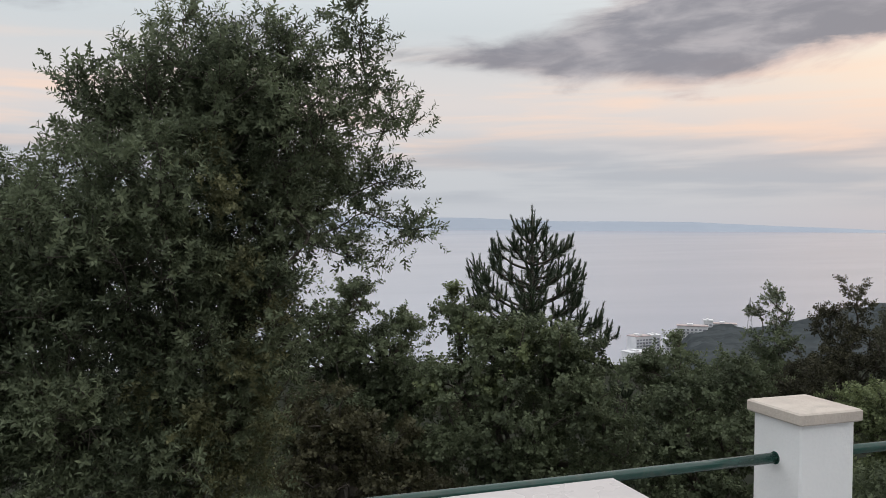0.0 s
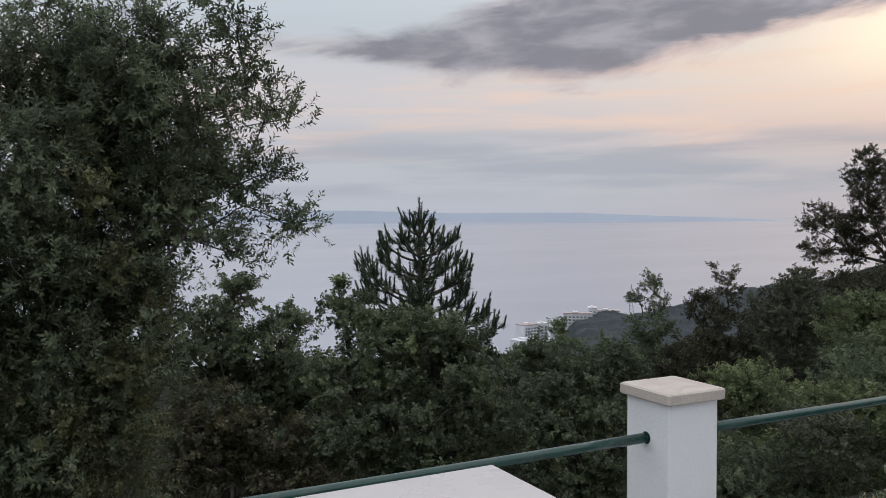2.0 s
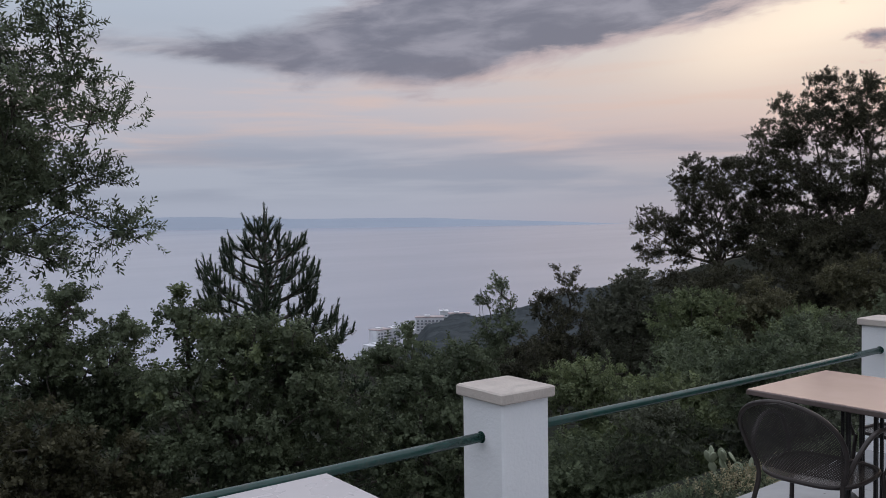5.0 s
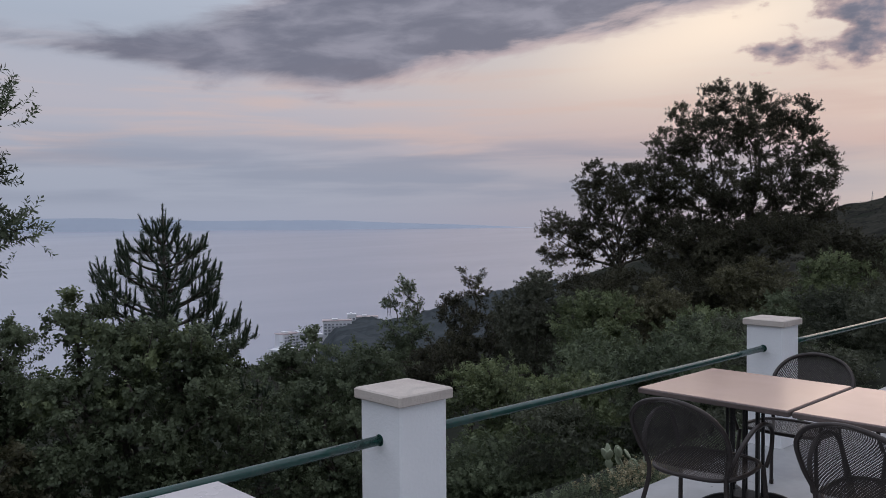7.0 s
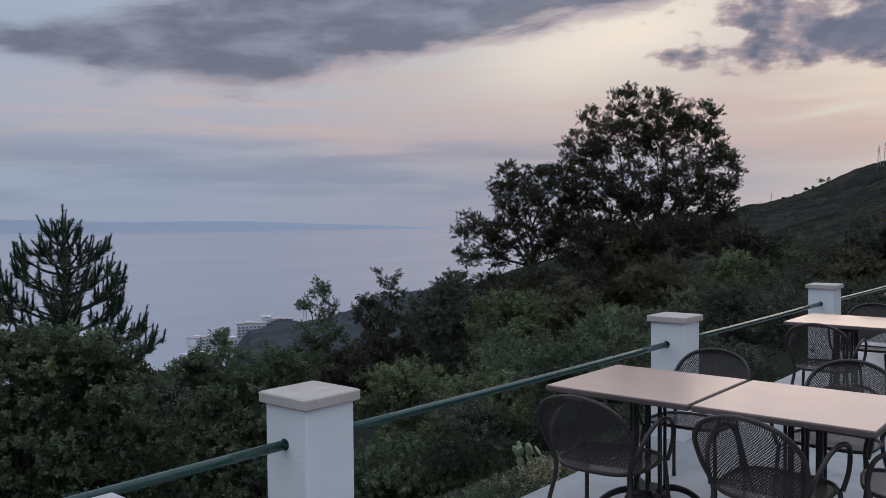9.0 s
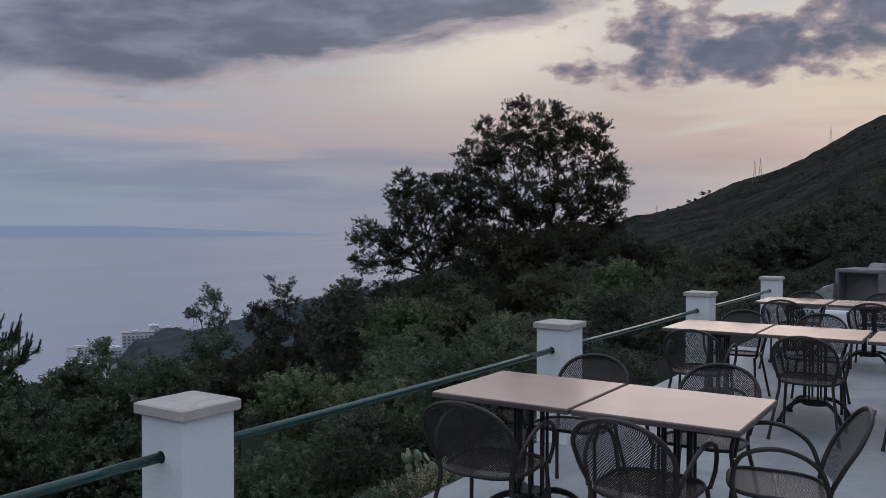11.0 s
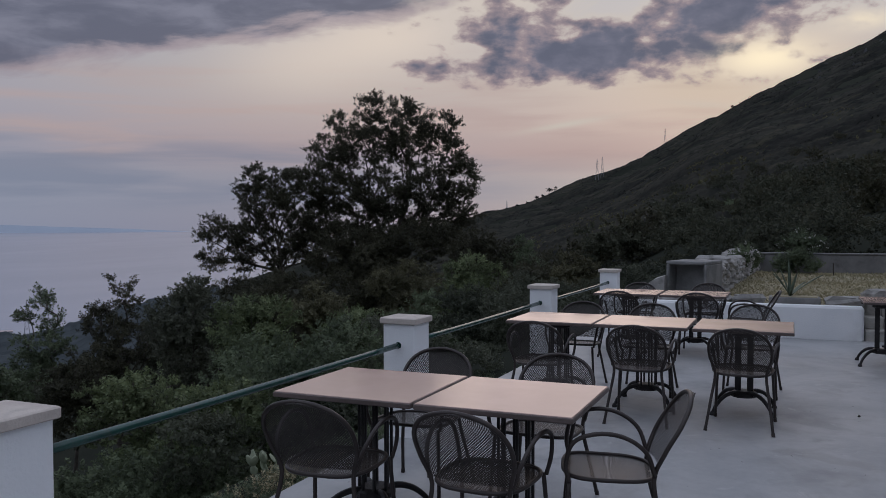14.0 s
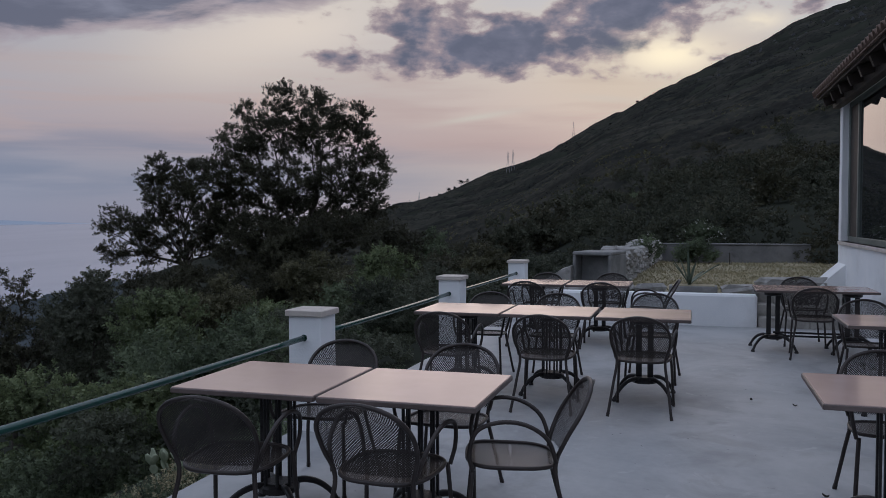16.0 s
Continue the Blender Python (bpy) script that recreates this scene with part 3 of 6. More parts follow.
# ---- tables ----
def build_table(at, length=0.8, style=0, top=None, look_of="beige laminate bistro table with dark edge on black cast-iron base"):
    """Square bistro table: laminate top with a dark edge on a cast-iron column base; length along y."""
    ob = thing("bistro_table", look_of, "table", "terrace tables", at=at)
    h = length / 2 - 0.004
    part("edge_band", Geo().box(-0.398, -h - 0.001, 0.721, 0.398, h + 0.001, 0.747, 0.004), TABLE_EDGE, ob, "dark brown edge band")
    part("tabletop", Geo().box(-0.392, -h + 0.005, 0.745, 0.392, h - 0.005, 0.751, 0.002), top or TABLE_TOP, ob, "smooth pale laminate surface" if top else "smooth beige laminate surface")
    columns = [0.0] if length < 1.0 else [-length * 0.33, length * 0.33]
    for cy in columns:
        plate = Geo().box(-0.22, cy - 0.03, 0.700, 0.22, cy + 0.03, 0.721, 0.004)
        plate.box(-0.03, cy - 0.22, 0.697, 0.03, cy + 0.22, 0.717, 0.004)
        part("top_bracket", plate, IRON, ob)
        bars = 8 if style == 0 else 2
        for k in range(bars):
            a = math.pi / 8 + k * math.pi / 4
            x, y = (0.088 * math.cos(a), cy + 0.088 * math.sin(a)) if style == 0 else (0.0, cy - 0.05 + 0.10 * k)
            w = 0.0075 if style == 0 else 0.026
            part("column_bar", Geo().box(x - 0.0085, y - w, 0.16, x + 0.0085, y + w, 0.70, 0.003), IRON, ob)
        hub = Geo().tube([(0, cy, 0.125), (0, cy, 0.135), (0, cy, 0.165), (0, cy, 0.185)], [0.06, 0.11, 0.112, 0.08], 16)
        part("hub", hub, IRON, ob)
        collar = Geo().tube([(0, cy, 0.655), (0, cy, 0.665), (0, cy, 0.69), (0, cy, 0.70)], [0.09, 0.108, 0.108, 0.09], 16)
        part("upper_collar", collar, IRON, ob)
        for k in range(4):
            a = math.pi / 4 + k * math.pi / 2
            c, s = math.cos(a), math.sin(a)
            path = spline([(0.05, 0.16), (0.13, 0.172), (0.22, 0.145), (0.295, 0.085), (0.335, 0.025)], 4)
            path = [(p[0] * c, cy + p[0] * s, p[1]) for p in [(q.x, q.y) for q in [Vector((u[0], u[1], 0)) for u in path]]]
            leg = part("foot_leg", Geo().tube(path, [0.020 - 0.006 * i / len(path) for i in range(len(path))], 8), IRON, ob, soft=True)
            part("foot_pad", Geo().tube([(0.34 * c, cy + 0.34 * s, 0.0), (0.34 * c, cy + 0.34 * s, 0.012), (0.337 * c, cy + 0.337 * s, 0.035)], [0.024, 0.024, 0.014], 10), IRON, leg)
    if len(columns) == 2:
        for z in (0.17, 0.21):
            part("stretcher", Geo().tube([(0, columns[0], z), (0, columns[1], z)], 0.012, 8), IRON, ob)
    return ob


# ---- chairs ----
def mesh_sheet(point, nu, nv, hole):
    """Expanded-metal sheet: point(u, v) gives the surface, u and v from 0 to 1; staggered lozenge holes."""
    g = Geo()
    ids = {}

    def vert(i, j):
        if (i, j) not in ids:
            ids[i, j] = len(g.v)
            g.v.append(tuple(point(i / (2 * nu), j / (2 * nv))))
        return ids[i, j]
    for i in range(0, 2 * nu - 1):
        for j in range(0, 2 * nv - 1):
            if (i + j) % 2:
                continue
            corners = [(i, j + 1), (i + 1, j), (i + 2, j + 1), (i + 1, j + 2)]
            if any(c[0] < 0 or c[1] < 0 or c[0] > 2 * nu or c[1] > 2 * nv for c in corners):
                continue
            outer = [vert(*c) for c in corners]
            mid = [(i + 1 + (c[0] - i - 1) * hole, j + 1 + (c[1] - j - 1) * hole * 0.9) for c in corners]
            k = len(g.v)
            g.v += [tuple(point(a / (2 * nu), b / (2 * nv))) for a, b in mid]
            for m in range(4):
                g.f.append((outer[m], outer[(m + 1) % 4], k + (m + 1) % 4, k + m))
    return g


def build_chair(at):
    """Armchair of bent tube with a woven-wire seat and back; it faces +x, base at the floor."""
    ob = thing("armchair", "dark bronze metal mesh armchair with rounded back", "chair", "terrace chairs", at=at)
    r = 0.0115
    # the back hoop goes on down into the rear legs
    hoop = [(-0.31, -0.25, 0.0), (-0.235, -0.215, 0.25), (-0.20, -0.19, 0.44), (-0.245, -0.228, 0.58), (-0.315, -0.222, 0.70),
            (-0.365, -0.145, 0.785), (-0.383, 0.0, 0.818)]
    hoop = spline(hoop + [(p[0], -p[1], p[2]) for p in hoop[-2::-1]], 5)
    part("back_frame", Geo().tube(hoop, r, 8), CHAIR_METAL, ob, soft=True)
    for s in (-1, 1):
        leg = spline([(0.225, 0.235 * s, 0.0), (0.205, 0.225 * s, 0.22), (0.185, 0.212 * s, 0.435)], 4)
        leg = part("leg", Geo().tube(leg, r, 8), CHAIR_METAL, ob, soft=True)
        part("glide", Geo().tube([(0.226, 0.2352 * s, 0.0), (0.222, 0.234 * s, 0.03)], 0.0135, 8), CHAIR_METAL, leg)
        part("rear_glide", Geo().tube([(-0.311, 0.2505 * s, 0.0), (-0.302, 0.246 * s, 0.03)], 0.0135, 8), CHAIR_METAL, ob)
        arm = spline([(0.185, 0.225 * s, 0.43), (0.20, 0.245 * s, 0.52), (0.165, 0.258 * s, 0.625), (0.06, 0.262 * s, 0.668),
                      (-0.06, 0.255 * s, 0.655), (-0.16, 0.238 * s, 0.585), (-0.205, 0.200 * s, 0.465)], 5)
        part("armrest", Geo().tube(arm, r * 0.95, 8), CHAIR_METAL, ob, soft=True)

    # seat: a rounded rim with a dished sheet inside
    def rim(a):
        ca, sa = math.cos(a), math.sin(a)
        e = 0.62
        x = 0.215 * math.copysign(abs(ca) ** e, ca)
        y = (0.225 + 0.018 * ca) * math.copysign(abs(sa) ** e, sa)
        return x, y
    ring = [(*rim(2 * math.pi * i / 40), 0.445 + 0.010 * math.cos(2 * math.pi * i / 40)) for i in range(40)]
    part("seat_frame", Geo().tube(ring, r * 0.9, 6, closed=True), CHAIR_METAL, ob, soft=True)

    def seat(u, v):
        x, y = 2 * u - 1, 2 * v - 1
        m = max(abs(x), abs(y))
        if m < 1e-6:
            return 0.0, 0.0, 0.432
        a = math.atan2(y, x)
        rx, ry = rim(a)
        return rx * m, ry * m, 0.432 + 0.012 * m * m + 0.010 * math.cos(a) * m
    part("seat", mesh_sheet(seat, 30, 30, 0.44), CHAIR_MESH, ob, "dark see-through expanded-metal seat")

    half = [h for h in hoop if h.z >= 0.46 and h.y <= 0.001]

    def back(u, v):
        k = min(u * (len(half) - 1), len(half) - 1.001)
        i = int(k)
        p = half[i].lerp(half[i + 1], k - i)
        w = 2 * v - 1
        return p.x - 0.028 * (1 - w * w), p.y * w, p.z
    part("backrest", mesh_sheet(back, 38, 33, 0.55), CHAIR_MESH, ob, "dark see-through expanded-metal back")
    return ob


TABLES = [(5.665, 3.262, 0.8), (5.665, 2.452, 0.8), (9.21, 3.165, 0.8), (9.21, 2.355, 0.8),
          (12.50, 3.09, 0.8), (9.22, -0.45, 0.8), (6.19, 0.15, 0.8)]
# x, y and the way each chair faces, in degrees from +x
CHAIRS = [(5.20, 3.24, 4), (5.26, 2.46, -3), (6.18, 3.24, 180), (6.23, 2.48, 178), (5.62, 1.97, 104),
          (8.58, 3.15, 3), (8.61, 2.30, 0), (8.69, 1.51, -2), (9.74, 3.14, 180), (9.76, 2.43, 182), (10.03, 1.50, 178),
          (11.98, 3.08, 0), (12.03, 2.19, 3), (12.82, 3.07, 180), (13.0, 2.20, 178), (12.36, 1.66, 94),
          (11.88, -0.20, -4), (12.85, -0.20, 182), (9.90, -0.42, 178), (9.3, -0.78, 92), (6.66, 0.06, 180)]


def build_furniture():
    table = None
    for x, y, length in TABLES:
        at = pose(x, y, 0)
        table = copy_thing(table, at) if table else build_table(at)
    build_table(pose(2.52, 3.41, 0), top=TABLE_PALE, look_of="pale laminate bistro table on black cast-iron base")
    double = None
    for x, y in ((9.21, 1.525), (12.50, 2.27)):
        double = copy_thing(double, pose(x, y, 0)) if double else build_table(pose(x, y, 0), style=1)
    build_table(pose(12.36, -0.25, 0), 1.32, 1)
    chair = None
    for x, y, turn in CHAIRS:
        at = pose(x, y, 0, 0, 0, turn)
        chair = copy_thing(chair, at) if chair else build_chair(at)


build_furniture()


# ---- planter, steps, garden ----
def stone(g, rng, x, y, z, sx, sy, sz):
    """One rough block: a chamfered box with jittered corners."""
    k = len(g.v)
    g.box(x - sx / 2, y - sy / 2, z, x + sx / 2, y + sy / 2, z + sz, min(sx, sy, sz) * 0.30)
    turn = rng.uniform(-0.22, 0.22)
    for i in range(k, len(g.v)):
        p = g.v[i]
        p = (x + (p[0] - x) * math.cos(turn) - (p[1] - y) * math.sin(turn), y + (p[1] - y) * math.cos(turn) + (p[0] - x) * math.sin(turn), p[2])
        g.v[i] = (p[0] + rng.uniform(-1, 1) * sx * 0.10, p[1] + rng.uniform(-1, 1) * sy * 0.10, p[2] + rng.uniform(-1, 1) * sz * 0.10)


def build_garden_edge():
    rng = random.Random(5)
    wall = Geo().box(14.38, 0.22, -0.05, 14.62, 3.80, 0.47, 0.03)
    tagged(part("wall_planter", wall, WHITE_WALL), "low whitewashed retaining wall at the terrace end", "wall", kind="structure")
    steps = thing("garden_steps", "weathered stone steps up to the garden", "steps", at=pose(14.4, -0.39, 0))
    for i in range(3):
        g = Geo()
        y = -0.60
        while y < 0.58:
            w = min(rng.uniform(0.35, 0.6), 0.60 - y)
            g.box(0.28 * i, y, 0.157 * i - 0.02, 0.28 * i + 0.33, y + w - 0.008, 0.157 * (i + 1) - rng.uniform(0, 0.012), 0.015)
            y += w
        part("step", g, STEP_STONE, steps)
    coping = thing("stone_edging", "row of rough grey stone blocks edging the garden", "stones", at=pose(14.72, 0, 0.40))
    rows = ((-0.95, -0.45, 0.27, 0.75, PALE_STONE), (-0.43, 0.14, 0.25, 0.75, PALE_STONE), (0.19, 0.69, 0.18, 0.12, PALE_STONE), (1.53, 1.97, 0.17, 0.14, GREY_STONE),
            (2.00, 2.50, 0.15, 0.12, PALE_STONE), (2.53, 3.02, 0.17, 0.13, GREY_STONE), (3.05, 3.66, 0.15, 0.12, PALE_STONE))
    for y0, y1, h, x, mat in rows:
        g = Geo()
        stone(g, rng, x, (y0 + y1) / 2, 0.0, 0.30, y1 - y0, h)
        part("block", g, mat, coping)
    trough = thing("planter_trough", "low grey concrete planter on the white wall", "planter", at=pose(14.84, 1.11, 0.40))
    part("trough_body", Geo().box(-0.17, -0.35, 0.0, 0.17, 0.35, 0.155, 0.012), CONCRETE_OLD, trough)
    part("soil", Geo().box(-0.13, -0.31, 0.150, 0.13, 0.31, 0.165, 0.005), GRASS_SOIL, trough, "dry earth")


def build_stone_box():
    """Small open-fronted concrete box, the garden's grill hearth."""
    ob = thing("outdoor_hearth", "grey concrete box with an open dark front beside a stone wall", "hearth", at=pose(15.35, 2.71, 0.40, 0, 0, -13))
    for y in (-0.33, 0.28):
        part("side_panel", Geo().box(0, y, 0, 0.80, y + 0.05, 0.575, 0.012), CONCRETE_OLD, ob)
    part("back_panel", Geo().box(0.30, -0.28, 0.05, 0.36, 0.28, 0.575, 0.012), CONCRETE_OLD, ob)
    part("top_slab", Geo().box(-0.004, -0.334, 0.575, 0.804, 0.334, 0.63, 0.015), CONCRETE_OLD, ob)
    part("floor_slab", Geo().box(0.0, -0.28, 0.0, 0.80, 0.28, 0.10, 0.012), CONCRETE_OLD, ob)


def build_dry_wall():
    rng = random.Random(8)
    ob = thing("dry_stone_wall", "rough pale dry-stone wall along the garden", "wall", at=pose(0, 0, 0))
    made = 0
    x = 16.3
    while x < 22.0:
        y0 = 2.52 - 0.07 * (x - 16.2)
        z = 0.38 + 0.012 * (x - 14.6)
        top = z + 0.47 + 0.12 * noise.noise((x * 0.9, 1, 1))
        w = rng.uniform(0.12, 0.24)
        while z < top:
            h = rng.uniform(0.08, 0.15)
            for side in (-0.14, 0.14):
                g = Geo()
                stone(g, rng, x + w / 2 + rng.uniform(-0.04, 0.04), y0 + side + rng.uniform(-0.03, 0.03), z, w * 1.05, 0.30, h * 1.08)
                part("stone", g, PALE_STONE, ob)
                made += 1
            z += h
        x += w
    # the wall's end slopes down to the terrace post
    end = Geo().rings([[(x + 0.03 * noise.noise((x, y, 2.0)), y, 0.20), (x, y, z + 0.02 * noise.noise((x * 3, y * 3, 1.0))), (x + 0.32, y, z + 0.03 * noise.noise((x * 3, y * 3, 5.0))), (x + 0.34, y, 0.20)]
                       for x, y, z in ((15.10, 3.02, 0.80), (15.06, 3.18, 0.74), (15.02, 3.34, 0.63), (14.98, 3.52, 0.55), (14.94, 3.72, 0.47))])
    part("end_slope", end, PALE_STONE, ob, "pale sloping stone end")


def build_back_wall():
    g = Geo().box(22.0, -1.45, 0.2, 22.2, 2.1, 0.94, 0.02)
    ob = tagged(part("wall_back", g, BLOCK_WALL), "low grey block wall across the far end of the garden", "wall", kind="structure")
    for i in range(3):
        part("coping", Geo().box(21.98, -1.45 + 1.183 * i, 0.94, 22.22, -0.275 + 1.183 * i, 0.975, 0.01), BLOCK_WALL, ob)


def build_lawn():
    """Dry grass blades on the garden's level ground."""
    rng = np.random.default_rng(3)
    soil = Geo()
    nx, ny = 40, 40
    for i in range(nx + 1):
        for j in range(ny + 1):
            x, y = 14.62 + 7.4 * i / nx, -9 + 12.0 * j / ny
            x = max(x, 15.26) if -1.2 < y < 0.1 else x
            soil.v.append((x, y, 0.455 + 0.010 * (x - 14.6) + 0.05 * noise.noise((x * 0.8, y * 0.8, 0)) - (0.4 if j == ny else 0)))
    for i in range(nx):
        for j in range(ny):
            a = i * (ny + 1) + j
            soil.f.append((a, a + ny + 1, a + ny + 2, a + 1))
    tagged(part("lawn", soil, GRASS_SOIL, soft=True), "dry mown lawn behind the terrace", "lawn", kind="structure")
    n = 26000
    x, y = rng.uniform(14.9, 21.95, n), rng.uniform(-5, 2.9, n)
    z = np.array([0.455 + 0.010 * (a - 14.6) + 0.05 * noise.noise((a * 0.8, b * 0.8, 0)) for a, b in zip(x, y)])
    h, a, lean = rng.uniform(0.012, 0.055, n), rng.uniform(0, 6.28, n), rng.uniform(-0.06, 0.06, (n, 2))
    w = 0.008 + 0.008 * rng.random(n)
    v = np.stack([np.stack([x - w * np.cos(a), y - w * np.sin(a), z], 1), np.stack([x + w * np.cos(a), y + w * np.sin(a), z], 1),
                  np.stack([x + lean[:, 0], y + lean[:, 1], z + h], 1)], 1).reshape(-1, 3)
    tagged(part("grass", tri_mesh("grass", v, 3), GRASS_BLADE), "short dry yellow-green grass", "grass", kind="stuff")


def tri_mesh(name, verts, corners):
    """A mesh of separate faces, corners vertices each, from an array of places."""
    n = len(verts) // corners
    me = bpy.data.meshes.new(name)
    me.vertices.add(len(verts))
    me.vertices.foreach_set("co", verts.astype(np.float32).ravel())
    me.loops.add(len(verts))
    me.loops.foreach_set("vertex_index", np.arange(len(verts), dtype=np.int32))
    me.polygons.add(n)
    me.polygons.foreach_set("loop_start", np.arange(0, len(verts), corners, dtype=np.int32))
    me.update(calc_edges=True)
    return me


def build_agave():
    rng = random.Random(2)
    ob = thing("agave", "spiky grey-green agave behind the white wall", "plant", at=pose(14.86, 1.17, 0.56))
    for i in range(7):
        a = i * 2.4 + rng.uniform(-0.4, 0.4)
        lean = (0.10, 0.55, 0.85, 0.34, 0.68, 1.0, 0.48)[i]
        ln = rng.uniform(0.42, 0.58)
        g = Geo()
        rings = []
        for k in range(7):
            t = k / 6
            d = ln * t
            out = math.sin(lean) * d + 0.08 * t * t * lean
            z = math.cos(lean) * d - 0.05 * t * t * lean
            w = 0.032 * (1 - t) ** 0.6 * (0.75 + 0.5 * t) + 0.001
            c, s = math.cos(a), math.sin(a)
            rings.append([(out * c - w * s, out * s + w * c, z + 0.010), (out * c, out * s, z - 0.008), (out * c + w * s, out * s - w * c, z + 0.010), (out * c, out * s, z + 0.002)])
        g.rings(rings)
        part("leaf", g, AGAVE, ob, soft=True)


build_garden_edge()
build_stone_box()
build_dry_wall()
build_back_wall()
build_lawn()
build_agave()


def build_stake():
    ob = thing("garden_stake", "thin dark stake standing in the dry lawn", "stake", at=pose(21.0, 0.33, 0.5))
    part("rod", Geo().tube([(0, 0, -0.1), (0.005, 0.004, 0.30)], 0.012, 6), DARK_WOOD, ob)


build_stake()


# ---- house ----
def build_house():
    """End of a whitewashed house with a wide window and a tiled roof."""
    x0, x1, y1 = 4.0, 16.0, -1.08
    ob = thing("house", "whitewashed house with clay-tile roof and a wide dark window", "house", at=pose(0, 0, 0))
    y0, top = -7.0, 3.44
    wx0, wx1, wz0, wz1 = 8.6, 15.79, 1.22, 3.36
    g = Geo()
    g.box(x0, y1 - 0.30, -0.05, x1, y1, wz0, 0.01)
    part("wall", g, WHITE_WALL, ob)
    part("wall", Geo().box(x0, y1 - 0.30, wz1, x1, y1, top, 0.01), WHITE_WALL, ob)
    part("wall", Geo().box(wx1, y1 - 0.30, wz0, x1, y1, wz1, 0.01), WHITE_WALL, ob)
    part("wall", Geo().box(x0, y1 - 0.30, wz0, wx0, y1, wz1, 0.01), WHITE_WALL, ob)
    part("wall", Geo().box(x1 - 0.30, y0, -0.05, x1, y1 - 0.30, top, 0.01), WHITE_WALL, ob)
    part("wall", Geo().box(x0, y0, -0.05, x0 + 0.30, y1 - 0.30, top, 0.01), WHITE_WALL, ob)
    part("wall", Geo().box(x0 + 0.30, y0, -0.05, x1 - 0.30, y0 + 0.3, top, 0.01), WHITE_WALL, ob)
    part("wall_plate", Geo().box(x0 - 0.1, y1 - 0.02, 3.30, x1 + 0.06, y1 + 0.10, 3.50, 0.012), DARK_WOOD, ob, "dark timber beam under the eave")
    buttress = Geo()
    profile = [(-1.7, -0.05), (-0.52, -0.05), (-0.60, 0.34), (-0.72, 0.54), (-0.88, 0.70), (-1.078, 0.88), (-1.7, 0.88)]
    buttress.rings([[(x, y, z) for y, z in profile] for x in (15.3, 15.45, 15.995)])
    part("buttress", buttress, WHITE_WALL, ob, "sloping whitewashed buttress")
    window = part("window", Geo().box(wx0, y1 - 0.16, wz0, wx1, y1 - 0.10, wz0 + 0.08, 0.006), FRAME_PAINT, ob, "grey-green painted window frame")
    part("top_rail", Geo().box(wx0, y1 - 0.16, wz1 - 0.08, wx1, y1 - 0.10, wz1, 0.006), FRAME_PAINT, window)
    for x in (wx0, wx0 + 2.7, wx1 - 0.80, wx1 - 0.09):
        part("mullion", Geo().box(x, y1 - 0.165, wz0 + 0.08, x + 0.09, y1 - 0.095, wz1 - 0.08, 0.006), FRAME_PAINT, window)
    for a, b in ((wx0 + 0.09, wx0 + 2.7), (wx0 + 2.79, wx1 - 0.80)):
        part("pane", Geo().box(a, y1 - 0.135, wz0 + 0.08, b, y1 - 0.125, wz1 - 0.08, 0.001), GLASS, window, "dark reflecting glass")
    # Dark strip filling the width between jamb and mullion.
    part("dark_panel", Geo().box(wx1 - 0.71, y1 - 0.15, wz0 + 0.08, wx1 - 0.09, y1 - 0.11, wz1 - 0.08, 0.006), DARK_WOOD, window, "dark panel beside the glass")
    part("sill", Geo().box(wx0 - 0.04, y1 - 0.10, wz0 - 0.05, wx1 + 0.04, y1 + 0.04, wz0, 0.008), CAP_STONE, ob)
    # roof: eave overhanging the terrace side, rising away from it
    ey, ez, slope = y1 + 0.32, 3.45, 0.36
    roof = Geo()
    deck = [(x0 - 0.3, ey, ez), (x1 + 0.12, ey, ez), (x1 + 0.12, -4.2, ez + slope * (ey + 4.2)), (x0 - 0.3, -4.2, ez + slope * (ey + 4.2))]
    roof.add(deck + [(p[0], p[1], p[2] + 0.05) for p in deck], [(3, 2, 1, 0), (4, 5, 6, 7), (0, 1, 5, 4), (1, 2, 6, 5), (2, 3, 7, 6), (3, 0, 4, 7)])
    deck = part("roof", roof, DARK_WOOD, ob, "dark timber roof boarding")
    back = Geo()
    ridge = ez + slope * (ey + 4.2)
    q = [(x0 - 0.3, -4.2, ridge), (x1 + 0.12, -4.2, ridge), (x1 + 0.12, -7.6, ez - 0.05), (x0 - 0.3, -7.6, ez - 0.05)]
    back.add(q + [(p[0], p[1], p[2] + 0.05) for p in q], [(3, 2, 1, 0), (4, 5, 6, 7), (0, 1, 5, 4), (1, 2, 6, 5), (2, 3, 7, 6), (3, 0, 4, 7)])
    part("roof", back, ROOF_TILE, ob, "clay-tile rear slope")
    rafter = Geo().box(-0.045, -3.2, -0.14, 0.045, 0.0, 0.0, 0.006)
    me = rafter.mesh("rafter")
    for i in range(17):
        r = part("rafter", me, DARK_WOOD, ob)
        r.matrix_basis = pose(x0 + 0.3 + i * 0.72, ey - 0.03, ez - 0.004, -math.degrees(math.atan(slope)))
    # half-round cover tiles, shared meshes
    tile = Geo()
    rings = []
    for k in range(2):
        yk = -0.42 * k
        rad = 0.085 - 0.012 * k
        outer = [(rad * math.cos(t), yk, rad * math.sin(t)) for t in (math.pi * j / 6 for j in range(7))]
        inner = [((rad - 0.014) * math.cos(t), yk, (rad - 0.014) * math.sin(t)) for t in (math.pi * j / 6 for j in range(6, -1, -1))]
        rings.append(outer + inner)
    tile.rings(rings)
    me = tile.mesh("tile")
    rng = random.Random(4)
